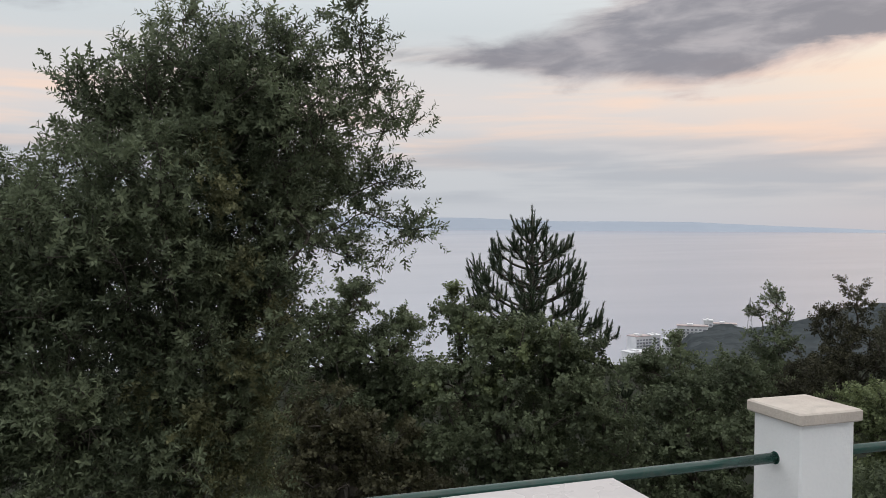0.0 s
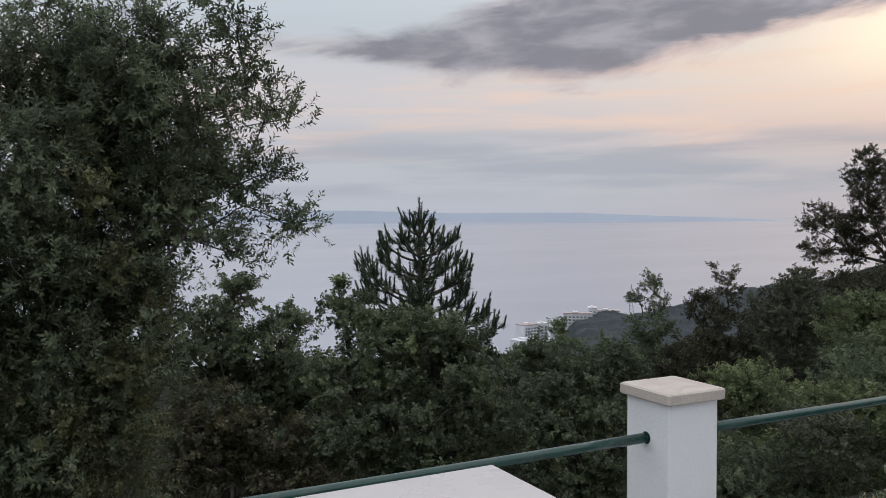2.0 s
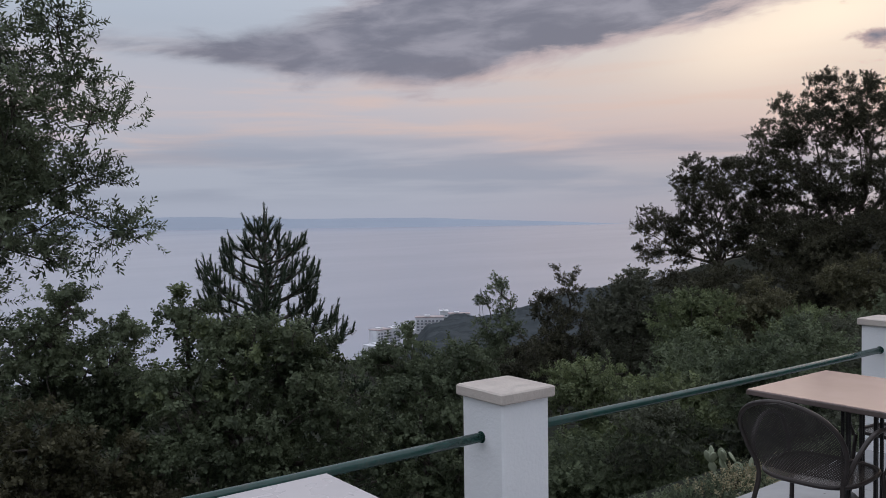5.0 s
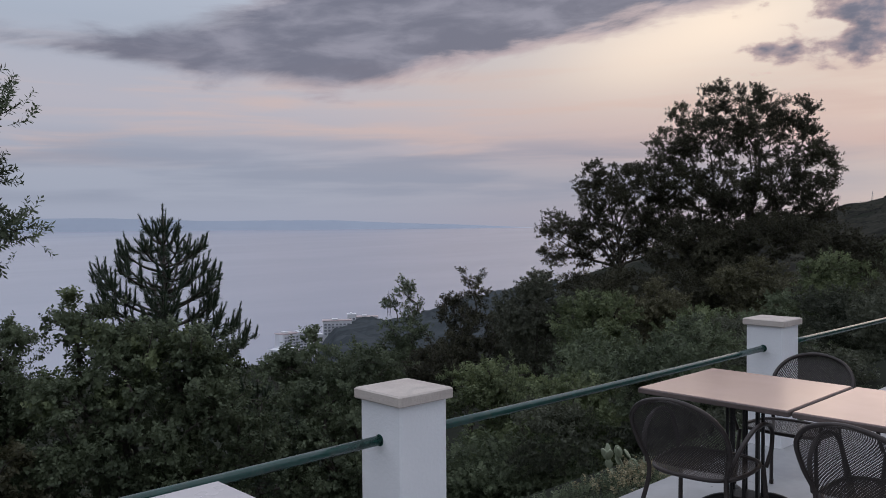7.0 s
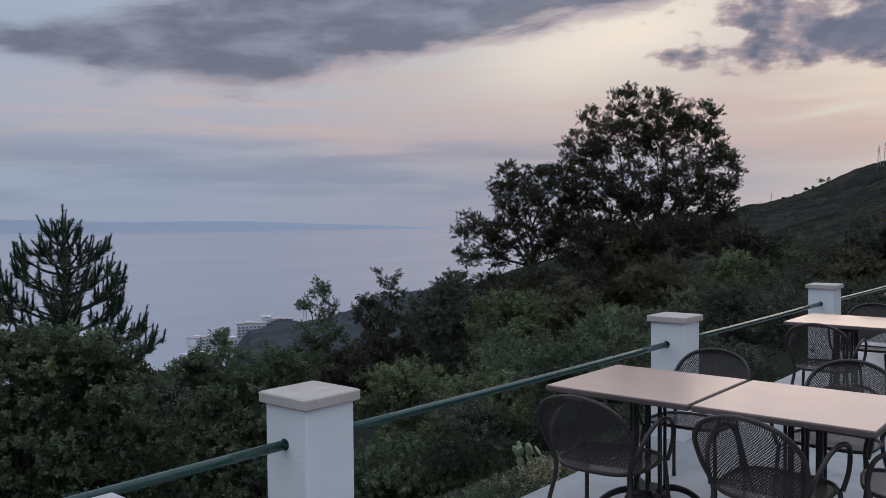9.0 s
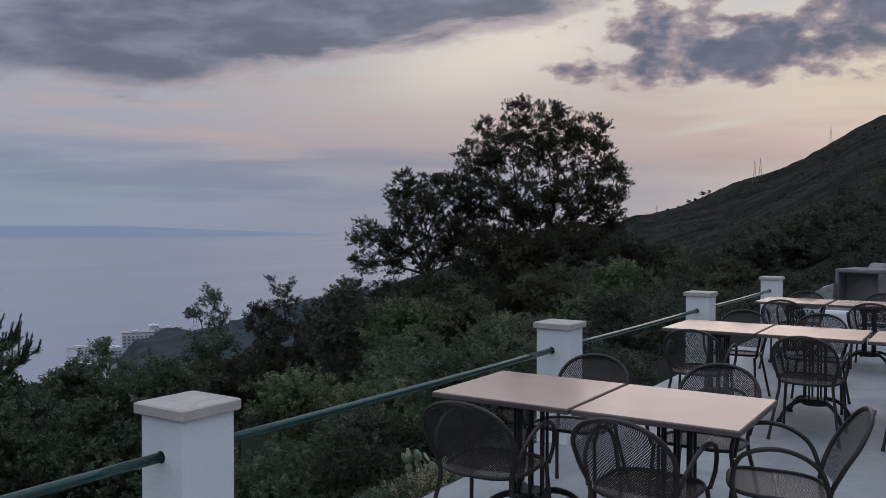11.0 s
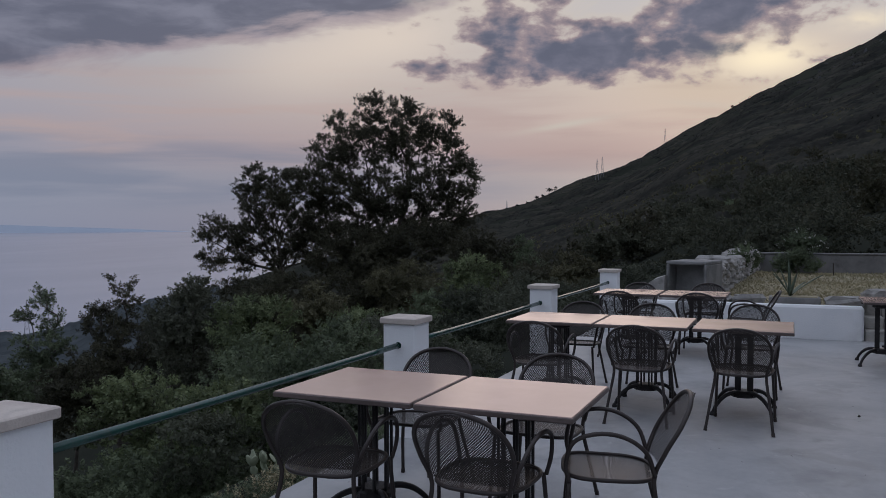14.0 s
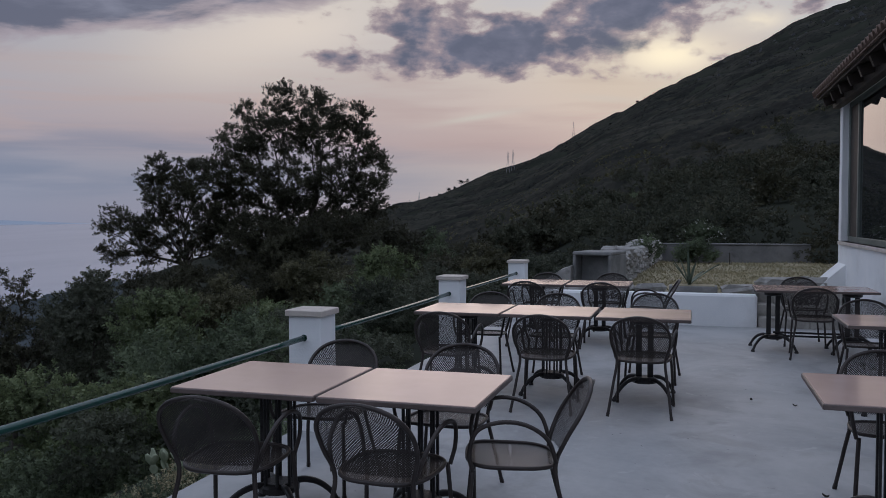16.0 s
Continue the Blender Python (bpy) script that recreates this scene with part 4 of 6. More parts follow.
    for row in range(4):
        for i in range(46):
            x = x1 + 0.04 - i * 0.2
            if row > 1 and i > 24:
                continue
            t = part("tile", me, ROOF_TILE, ob)
            d = 0.36 * row - 0.06
            t.matrix_basis = pose(x + rng.uniform(-0.008, 0.008), ey - d, ez + 0.055 + slope * d + 0.018, -math.degrees(math.atan(slope)) + rng.uniform(-1, 1), 0, rng.uniform(-1.5, 1.5))
    smooth(t)
    pan = Geo()
    for i in range(47):
        x = x1 + 0.06 - i * 0.2
        pan.box(x - 0.10 + 0.02, -4.2, 0, x + 0.10 - 0.02, ey + 0.05, 0.02, 0.004)
    for k, p in enumerate(pan.v):
        pan.v[k] = (p[0], p[1], p[2] + ez + 0.052 + slope * (ey - p[1]))
    tagged(part("tile_bed", pan, ROOF_TILE, ob), kind="stuff")


build_house()


# ---- small litter on the floor ----
def build_litter():
    rng = random.Random(12)
    for x, y in ((9.35, 0.62), (9.2, 0.30), (6.8, 0.40)):
        ob = thing("dry_leaf", "small curled dry leaf on the concrete", "leaf", "dry leaves on the floor", at=pose(x, y, 0.0, 0, 0, rng.uniform(0, 360)))
        g = Geo()
        rings = []
        for k in range(5):
            t = k / 4
            w = 0.013 * math.sin(math.pi * (0.1 + 0.8 * t))
            z = 0.012 * (2 * t - 1) ** 2
            rings.append([(0.04 * t, -w, z + 0.010), (0.04 * t, 0, z + 0.001), (0.04 * t, w, z + 0.010), (0.04 * t, 0, z + 0.003)])
        g.rings(rings)
        part("blade", g, DARK_WOOD, ob)


build_litter()

# ---- plants ----
ORIGIN = (1.4, 1.3, 1.63)


def polar(az, el, r):
    """A place by azimuth from +y, height angle and level distance from the terrace."""
    a = radians(az)
    return Vector((ORIGIN[0] + r * math.sin(a), ORIGIN[1] + r * math.cos(a), ORIGIN[2] + r * math.tan(radians(el))))


def twig(rng, length, leaves, leaf, width, droop=0.2, spread=1.0, corners=4):
    """A twig along +z: leaves set round a thin stem, as an array (faces, corners, 3); far twigs have no stem and three corners a leaf."""
    quads = []
    w = length * 0.010
    bend = rng.uniform(-0.12, 0.12, 2) * length

    def stem(t):
        return np.array([bend[0] * t * t, bend[1] * t * t, length * t])
    for k in range(2 if corners == 4 else 0):
        a, b = stem(k * 0.5), stem(k * 0.5 + 0.5)
        quads.append([a + [-w, 0, 0], a + [w, 0, 0], b + [w * 0.6, 0, 0], b + [-w * 0.6, 0, 0]])
    for i in range(leaves):
        t = 0.12 + 0.88 * (i + 0.5) / leaves
        p = stem(t)
        a = i * 2.4 + rng.uniform(-0.4, 0.4)
        out = np.array([math.cos(a), math.sin(a), 0.0])
        d = out * spread + np.array([0, 0, rng.uniform(0.35, 1.1) - droop * rng.random()])
        d /= np.linalg.norm(d)
        side = np.cross(d, [0, 0, 1.0]) + rng.uniform(-0.5, 0.5, 3)
        side -= d * side.dot(d)
        side /= np.linalg.norm(side)
        fold = np.cross(side, d) * width * 0.18
        ln = leaf * rng.uniform(0.7, 1.15)
        wd = width * rng.uniform(0.75, 1.15) * 0.5
        if corners == 3:
            quads.append([p + d * ln * 0.1 - side * wd, p + d * ln * 0.3 + side * wd * 1.2, p + d * ln + fold])
            continue
        quads.append([p, p + d * ln * 0.5 - side * wd + fold, p + d * ln, p + d * ln * 0.5 + side * wd + fold])
    return np.array(quads)


def scatter(name, templates, places, ways, sizes, rng):
    """One mesh of twigs at places, each along its way."""
    chunks = []
    pick = rng.integers(0, len(templates), len(places))
    d = ways / np.linalg.norm(ways, axis=1, keepdims=True)
    helper = np.where(np.abs(d[:, 2:3]) > 0.9, [[1.0, 0, 0]], [[0, 0, 1.0]])
    u = np.cross(d, helper)
    u /= np.linalg.norm(u, axis=1, keepdims=True)
    v = np.cross(d, u)
    spin = rng.uniform(0, 2 * math.pi, len(places))[:, None]
    u, v = u * np.cos(spin) + v * np.sin(spin), v * np.cos(spin) - u * np.sin(spin)
    for k, t in enumerate(templates):
        m = pick == k
        if not m.any():
            continue
        q = t.reshape(-1, 3)
        basis = np.stack([u[m], v[m], d[m]], 1) * sizes[m][:, None, None]
        chunks.append((np.einsum("pi,nij->npj", q, basis) + places[m][:, None, :]).reshape(-1, 3))
    return tri_mesh(name, np.concatenate(chunks), templates[0].shape[1])


def blob_points(blobs, leafage, rng):
    """Places and ways of twigs: flattened tufts that look out of uneven masses, with dark gaps between them."""
    tuft, cover, per_tuft = leafage
    places, ways = [], []
    for c, r in blobs:
        size = min(tuft, 0.5 * r)
        tufts = max(4, int(cover * 3.4 * (r / size) ** 2))
        twigs = max(3, int(per_tuft * (size / tuft) ** 1.5))
        d = rng.normal(size=(tufts, 3))
        d /= np.linalg.norm(d, axis=1, keepdims=True)
        lump = np.array([1 + 0.42 * noise.noise(Vector(q) * 2.8 + Vector(c)) for q in d])
        depth = 0.50 + 0.50 * rng.random(tufts) ** 0.5
        centre = d * (depth * (r * lump - 0.62 * size))[:, None] * [1, 1, 0.95]
        n = tufts * twigs
        pick = np.repeat(np.arange(tufts), twigs)
        s = rng.normal(size=(n, 3))
        s *= (rng.random(n)[:, None] ** 0.4) / np.linalg.norm(s, axis=1, keepdims=True)
        s = s * [1.15, 1.15, 0.5]
        wide = rng.uniform(0.65, 1.35, tufts)[pick][:, None]
        places.append(np.array(c) + centre[pick] + s * size * wide)
        ways.append(d[pick] * 0.8 + s * 0.8 + [0, 0, 0.4] + rng.normal(scale=0.25, size=(n, 3)))
    return np.concatenate(places), np.concatenate(ways)


_rng = np.random.default_rng(11)
NARROW = [twig(_rng, 0.16, 14, 0.050, 0.0180, spread=1.05) for _ in range(6)]
BROAD = [twig(_rng, 0.13, 9, 0.050, 0.033, spread=1.3) for _ in range(6)]
IVY = [twig(_rng, 0.13, 13, 0.034, 0.024, spread=1.4, corners=3) for _ in range(6)]
BUSHY = [twig(_rng, 0.13, 11, 0.052, 0.040, spread=1.3, corners=3) for _ in range(6)]
ROUNDED = [twig(_rng, 0.13, 10, 0.047, 0.037, spread=1.3) for _ in range(8)]
OAKEN = [twig(_rng, 0.24, 9, 0.105, 0.066, spread=1.2, corners=3) for _ in range(8)]
COARSE = [twig(_rng, 0.30, 10, 0.125, 0.085, spread=1.2, corners=3) for _ in range(6)]
WOODY = [twig(_rng, 0.42, 12, 0.17, 0.12, corners=3) for _ in range(5)]
LUMPY = [twig(_rng, 0.5, 6, 0.42, 0.28, corners=3) for _ in range(5)]
LEAFY = (0.20, 0.88, 27)        # tuft size, cover and twigs of a tuft
SHRUB = (0.34, 0.9, 13)


def trunk_and_limbs(base, blobs, rng, thick, parent):
    """A tapered, leaning trunk that divides towards the crown's masses."""
    mid = sum((Vector(c) for c, r in blobs), Vector()) / len(blobs)
    base = Vector(base)
    fork = base.lerp(mid, 0.55)
    stem = spline([base - Vector((0, 0, 0.3)), base.lerp(fork, 0.5) + Vector((rng.uniform(-0.1, 0.1), 0.05, 0)), fork], 5)
    part("trunk", Geo().tube(stem, [thick * (1 - 0.045 * i) for i in range(11)], 9), BARK, parent, soft=True)
    nodes = [(fork, 0.5)]
    for c, r in sorted(blobs, key=lambda b: (Vector(b[0]) - fork).length):
        g = Geo()
        c = Vector(c)
        start, wide = min(nodes, key=lambda q: (q[0] - c).length + 0.25 * (q[0] - fork).length)
        nodes.append((c, wide * 0.6))
        elbow = start.lerp(c, 0.5) + Vector((rng.uniform(-1, 1), rng.uniform(-1, 1), rng.uniform(-0.3, 0.9))) * r * 0.35
        path = spline([start, elbow, c, c + (c - elbow).normalized() * r * 0.4], 4)
        m = len(path)
        g.tube(path, [thick * wide * (0.6 - 0.5 * i / m) for i in range(m)], 6)
        limb = part("limb", g, BARK, parent, soft=True)
        for k in range(4):
            t = c + Vector((rng.uniform(-1, 1), rng.uniform(-1, 1), rng.uniform(-0.6, 1))).normalized() * r * 0.9
            root = path[m - 6 + k]
            part("twig", Geo().tube(spline([root, root.lerp(t, 0.55) + Vector((0, 0, r * 0.08)), t], 2), [thick * q * (0.5 + wide) for q in (0.09, 0.075, 0.055, 0.035, 0.02)], 5), BARK, limb, soft=True)


def tree(name, label, blobs, templates, leaf_mat, leafage, base, thick, seed, size=1.0, category="tree", group=""):
    rng = np.random.default_rng(seed)
    base = Vector(base)
    ob = thing(name, label, category, group, at=Matrix.Translation(base))
    local = [(tuple(Vector(c) - base), r) for c, r in blobs]
    trunk_and_limbs((0, 0, 0), local, random.Random(seed), thick, ob)
    p, w = blob_points(local, leafage, rng)
    part("crown", scatter("crown", templates, p, w, rng.uniform(0.75, 1.2, len(p)) * size, rng), leaf_mat, ob)
    return ob


def grounded(az, r):
    p = polar(az, 0, r)
    return (p.x, p.y, ground_z(p.x, p.y))


def slope_tree(az, el, r, s, leaf, seed):
    """A single tree of the slope: a domed crown about the given place, its trunk down to the ground."""
    rng = random.Random(seed)
    c = polar(az, el, r)
    blobs = [(tuple(c), s * 0.8), (tuple(c - Vector((0, 0, s * 0.9))), s)]
    for k in range(7):
        a = k * 0.9 + rng.uniform(-0.3, 0.3)
        q = c + Vector((math.cos(a) * 0.75, math.sin(a) * 0.75, rng.uniform(-0.7, 0.6))) * s
        blobs.append((tuple(q), s * rng.uniform(0.38, 0.58)))
    blobs.append((tuple(c + Vector((0, 0, s * 0.8))), s * 0.4))
    return tree("slope_tree", "dense rounded tree among the scrub of the slope", blobs, COARSE, leaf, SHRUB, grounded(az, r), 0.1, seed, 0.85, group="trees of the slope")


def masses(rows):
    """Uneven ellipsoids that a crown fills: azimuth, height angle, distance, half width, half height."""
    out = []
    for az, el, r, wide, high in rows:
        a = radians(az)
        out.append((np.array(polar(az, el, r)), np.array((math.cos(a), -math.sin(a), 0.0)) * wide,
                    np.array((math.sin(a), math.cos(a), 0.0)) * (wide + high) * 0.55, np.array((0, 0, 1.0)) * high))
    return out


def crown_clumps(ms, clump, cover, rng):
    """Centres of the leafy clumps of a crown, most of them near its skin, and the way each looks out."""
    places, ways = [], []
    for c, u, v, w in ms:
        u, v, w = (q * max(1 - 0.55 * clump / np.linalg.norm(q), 0.4) for q in (u, v, w))
        ru, rv, rw = (np.linalg.norm(q) for q in (u, v, w))
        n = max(4, int(cover * 1.35 * (ru * rv + rv * rw + ru * rw) / clump ** 2))
        d = rng.normal(size=(n, 3))
        d /= np.linalg.norm(d, axis=1, keepdims=True)
        lump = np.array([1 + 0.45 * noise.noise(Vector(q) * 2.3 + Vector(c)) for q in d])
        depth = (0.38 + 0.62 * rng.random(n) ** 0.5) * lump
        depth *= np.where((rng.random(n) < 0.14) & (d[:, 2] > -0.2), 1.22, 1.0)
        e = d * depth[:, None]
        places.append(c + e[:, :1] * u + e[:, 1:2] * v + e[:, 2:] * w)
        out = d[:, :1] * u / ru + d[:, 1:2] * v / rv + d[:, 2:] * w / rw
        ways.append(out)
    return np.concatenate(places), np.concatenate(ways)


def grow(base, fork, centres, ways, clump, per_clump, rng, alpha=0.42):
    """A branching skeleton: every clump joins the nearest wood by the shortest way to the root, then its shoots fan out."""
    pos = [np.array(base) + (np.array(fork) - base) * t + rng.normal(scale=0.02, size=3) * (t > 0) * np.linalg.norm(np.array(fork) - base) for t in (0, 0.3, 0.65, 1.0)]
    parent, length = [-1, 0, 1, 2], [0.0, 1.0, 2.0, 3.0]
    length = [q * np.linalg.norm(np.array(fork) - base) / 3 for q in length]
    first = len(pos) - 1

    def join(p):
        q = np.array(pos[first:])
        gap = np.linalg.norm(q - p, axis=1)
        k = int(np.argmin(gap + alpha * np.array(length[first:]))) + first
        if gap[k - first] > clump * 2.2:
            m = (pos[k] + p) / 2 + rng.normal(scale=0.09, size=3) * gap[k - first] + np.array((0, 0, -0.05 * gap[k - first]))
            pos.append(m)
            parent.append(k)
            length.append(length[k] + float(np.linalg.norm(m - pos[k])))
            k = len(pos) - 1
        pos.append(p)
        parent.append(k)
        length.append(length[k] + float(np.linalg.norm(p - pos[k])))
        return len(pos) - 1
    hubs = {}
    for k in np.argsort(np.linalg.norm(centres - fork, axis=1)):
        hubs[k] = join(centres[k])
    tips = []
    for k, hub in hubs.items():
        for i in range(per_clump):
            d = rng.normal(size=3) * [1, 1, 0.55] + ways[k] * 0.8 + [0, 0, 0.25]
            d /= np.linalg.norm(d)
            p = centres[k] + d * clump * rng.uniform(0.45, 1.15)
            pos.append(p)
            parent.append(hub)
            length.append(0.0)
            tips.append((p, d))
    return pos, parent, tips


def wood(pos, parent, thick, thin, ob):
    """Tubes along the skeleton: the stoutest way up is the trunk, whatever leaves it is a limb with its twigs."""
    n = len(pos)
    load = [0] * n
    kids = [[] for _ in range(n)]
    for k in range(n - 1, -1, -1):
        load[k] = max(load[k], 1)
        if parent[k] >= 0:
            load[parent[k]] += load[k]
            kids[parent[k]].append(k)
    rad = [max(thin, thick * (q / load[0]) ** 0.5) for q in load]

    def chain(k, start):
        path = [start] if start is not None else []
        side = []
        while True:
            path.append(k)
            if not kids[k]:
                break
            best = max(kids[k], key=lambda q: load[q])
            side += [(q, k) for q in kids[k] if q != best]
            k = best
        return path, side

    def tube(g, path):
        pts = [pos[q] for q in path]
        own = [rad[q] for q in path]
        own[0] = min(own[0], own[1] * 1.25) if path[0] else own[0]
        if len(pts) == 2:
            g.tube(pts, [own[0] * 0.8, own[1] * 0.5], 3)
            return
        steps = 3
        line = spline(pts, steps)
        wide = [own[min(i // steps, len(own) - 1)] + (own[min(i // steps + 1, len(own) - 1)] - own[min(i // steps, len(own) - 1)]) * (i % steps) / steps for i in range(len(line))]
        g.tube(line, wide, 8 if wide[0] > thick * 0.4 else 5)
    path, side = chain(0, None)
    g = Geo()
    tube(g, path)
    part("trunk", g, BARK, ob, soft=True)
    loose = Geo()
    for k, start in side:
        small = load[k] < 0.012 * load[0]
        g = loose if small else Geo()
        todo = [(k, start)]
        while todo:
            a, b = todo.pop()
            line, more = chain(a, b)
            tube(g, line)
            todo += more
        if not small:
            part("limb", g, BARK, ob, soft=True)
    if loose.v:
        tagged(part("twig", loose, BARK, ob, soft=True), kind="stuff")


def grown_tree(name, label, rows, templates, leaf_mat, base, thick, seed, clump=0.16, cover=1.0, per_clump=4, per_tip=4, size=1.0, rise=0.45, lift=0.35, category="tree", group="", extra=None, fork=None, splay=0.42):
    """A tree or bush grown towards the masses of its crown, with leafy sprays at the ends of its shoots."""
    rng = np.random.default_rng(seed)
    base = np.array(base)
    ob = thing(name, label, category, group, at=Matrix.Translation(Vector(base)))
    ms = [(c - base, u, v, w) for c, u, v, w in masses(rows)]
    mid = sum(m[0] for m in ms) / len(ms)
    low = min(m[0][2] - m[3][2] for m in ms)
    fork = np.array((mid[0] * rise, mid[1] * rise, max(low, mid[2] * rise * 0.8))) if fork is None else np.array(fork)
    centres, ways = crown_clumps(ms, clump, cover, rng)
    pos, parent, tips = grow(np.array((0.0, 0.0, -0.25)), fork, centres, ways, clump, per_clump, rng, splay)
    wood(pos, parent, thick, 0.012 * clump + 0.0015, ob)

    def leaves(tips, count):
        p = np.repeat(np.array([t[0] for t in tips]), count, axis=0)
        d = np.repeat(np.array([t[1] for t in tips]), count, axis=0)
        n = len(p)
        p = p + rng.normal(size=(n, 3)) * [1, 1, 0.6] * clump * 0.30 - d * rng.uniform(0.0, 0.7, (n, 1)) * clump
        return p, d * 0.9 + [0, 0, lift] + rng.normal(scale=0.42, size=(n, 3))
    p, w = leaves(tips, per_tip)
    part("crown", scatter("crown", templates, p, w, rng.uniform(0.7, 1.2, len(p)) * size, rng), leaf_mat, ob)
    if extra:
        rows, more, mat, label, dense = extra
        c, d = crown_clumps([(c - base, u, v, w) for c, u, v, w in masses(rows)], clump, dense, rng)
        p, w = leaves(list(zip(c, d)), per_tip * 3)
        part("outer_foliage", scatter("outer_foliage", more, p, w, rng.uniform(0.7, 1.2, len(p)) * size, rng), mat, ob, label)
    return ob


EVERGREEN_TOP = [(2.8, 12.8, 6.5, 0.19, 0.32), (7.7, 10.7, 6.5, 0.43, 0.32), (13.7, 13.1, 6.5, 0.21, 0.33), (14.7, 9.4, 6.5, 0.2, 0.13), (16.2, 6.6, 6.5, 0.26, 0.22), (14.5, 2.9, 6.5, 0.33, 0.24), (17.0, -0.2, 6.6, 0.28, 0.1), (12.7, -1.7, 6.5, 0.19, 0.2), (-3.6, 6.8, 6.7, 0.31, 0.3), (-7.3, 2.1, 6.7, 0.35, 0.31), (2.9, 6.9, 6.4, 0.63, 0.54), (9.9, 5.6, 6.4, 0.49, 0.52), (9.5, -0.1, 6.3, 0.38, 0.34)]
EVERGREEN_LOW = [(1.1, 2.4, 6.0, 0.47, 0.35), (-4.3, -0.8, 6.1, 0.53, 0.42), (-0.4, -3.1, 5.8, 0.34, 0.26), (-7.3, -7.1, 5.9, 0.4, 0.43), (-4.8, -11.4, 5.7, 0.32, 0.39), (5.7, -4.7, 6.2, 0.41, 0.33), (2.4, -8.3, 6.0, 0.43, 0.31), (-2.2, -15.4, 5.9, 0.6, 0.34), (-12.2, -2.8, 6.4, 0.52, 0.63), (-12.1, -12.6, 6.2, 0.54, 0.65), (2.5, -3.1, 6.4, 0.46, 0.38), (7.5, -7.8, 6.3, 0.25, 0.51)]
EVERGREEN_HEART = [(1.5, 3.9, 6.8, 0.79, 0.62), (8.4, 4.0, 6.7, 0.49, 0.58), (-1.0, -4.5, 6.6, 0.93, 0.63), (-0.4, -12.5, 6.4, 0.99, 0.62), (6.5, -3.2, 6.6, 0.4, 0.53), (6.4, -12.2, 6.5, 0.35, 0.74), (-6.6, -2.6, 6.8, 0.58, 0.54), (-10.3, -9.5, 6.6, 0.59, 0.67), (-2.4, -3.8, 6.9, 0.53, 0.48), (12.5, 1.4, 6.6, 0.31, 0.27), (-7.8, -0.8, 6.9, 0.38, 0.33), (5.0, 8.7, 6.7, 0.45, 0.37), (9.3, 10.4, 6.7, 0.3, 0.26)]
CLIMBER = [(6.4, -9.2, 5.9, 0.28, 0.28), (7.5, -13.7, 5.9, 0.18, 0.36), (3.1, -13.4, 5.8, 0.31, 0.31), (5.6, -16.8, 5.8, 0.35, 0.27), (8.3, -6.3, 6.1, 0.16, 0.25), (-0.4, -11.0, 5.8, 0.22, 0.22), (4.9, 1.7, 5.9, 0.13, 0.4), (3.4, 4.5, 6.0, 0.15, 0.22), (6.1, -3.6, 5.9, 0.15, 0.3)]
ROUND_CROWN = [(13.8, -5.2, 10.6, 0.3, 0.26), (12.2, -7.3, 10.5, 0.5, 0.36), (17.3, -7.4, 10.7, 0.31, 0.26), (15.1, -8.9, 10.5, 0.65, 0.3), (11.0, -10.1, 10.3, 0.42, 0.35), (16.5, -11.4, 10.3, 0.35, 0.35), (18.0, -11.4, 10.2, 0.39, 0.35), (14.1, -12.9, 10.0, 0.62, 0.34)]
LOW_OAK = [(20.5, -5.8, 9.9, 0.26, 0.31), (22.7, -7.4, 9.7, 0.47, 0.23), (25.7, -8.5, 9.6, 0.72, 0.3), (29.7, -9.4, 9.6, 0.32, 0.26), (21.2, -11.0, 9.4, 0.65, 0.36), (27.8, -11.7, 9.3, 0.7, 0.38), (31.4, -14.9, 9.2, 0.34, 0.37), (24.3, -14.4, 9.1, 0.81, 0.38), (19.2, -15.5, 9.0, 0.56, 0.37), (26.6, -17.2, 9.0, 0.86, 0.31), (26.2, -11.3, 9.9, 0.54, 0.37)]
FOOT_BUSH = [(11.4, -13.2, 8.8, 0.42, 0.27), (14.9, -15.1, 8.7, 0.42, 0.27), (11.0, -16.4, 8.5, 0.46, 0.29), (15.6, -17.7, 8.5, 0.47, 0.23)]
DARK_BUSH = [(35.7, -8.4, 12.6, 0.3, 0.19), (34.2, -10.1, 12.4, 0.51, 0.34), (39.1, -10.0, 12.3, 0.55, 0.3), (36.8, -12.0, 12.0, 0.74, 0.41), (34.5, -14.6, 11.6, 0.56, 0.48), (39.6, -14.1, 11.5, 0.55, 0.47), (36.8, -17.2, 11.2, 0.85, 0.39)]
GREENBUSH = [(49.2, -10.9, 12.3, 0.71, 0.38), (53.4, -11.3, 12.4, 0.63, 0.33), (47.6, -13.3, 11.9, 0.57, 0.41), (51.9, -13.4, 11.7, 0.87, 0.4), (56.1, -12.7, 12.0, 0.48, 0.4), (49.2, -16.1, 11.2, 0.84, 0.38), (54.6, -15.7, 11.3, 0.61, 0.46), (52.4, -18.0, 10.9, 0.89, 0.3)]
SLIM_OAK = [(41.8, -4.4, 37.1, 0.51, 0.51), (41.0, -5.9, 37.1, 0.51, 0.41), (42.1, -5.9, 37.1, 0.51, 0.61), (41.6, -7.7, 36.6, 1.1, 0.9), (41.8, -9.6, 36.1, 1.24, 0.89)]
STUBBY_OAK = [(46.3, -3.9, 34.1, 0.51, 0.33), (44.6, -5.3, 34.1, 0.42, 0.28), (46.7, -5.0, 34.1, 0.52, 0.50), (45.5, -6.5, 34.1, 0.98, 0.75), (47.5, -7.7, 33.6, 1.26, 1.03), (45.3, -9.6, 33.1, 1.36, 1.02)]
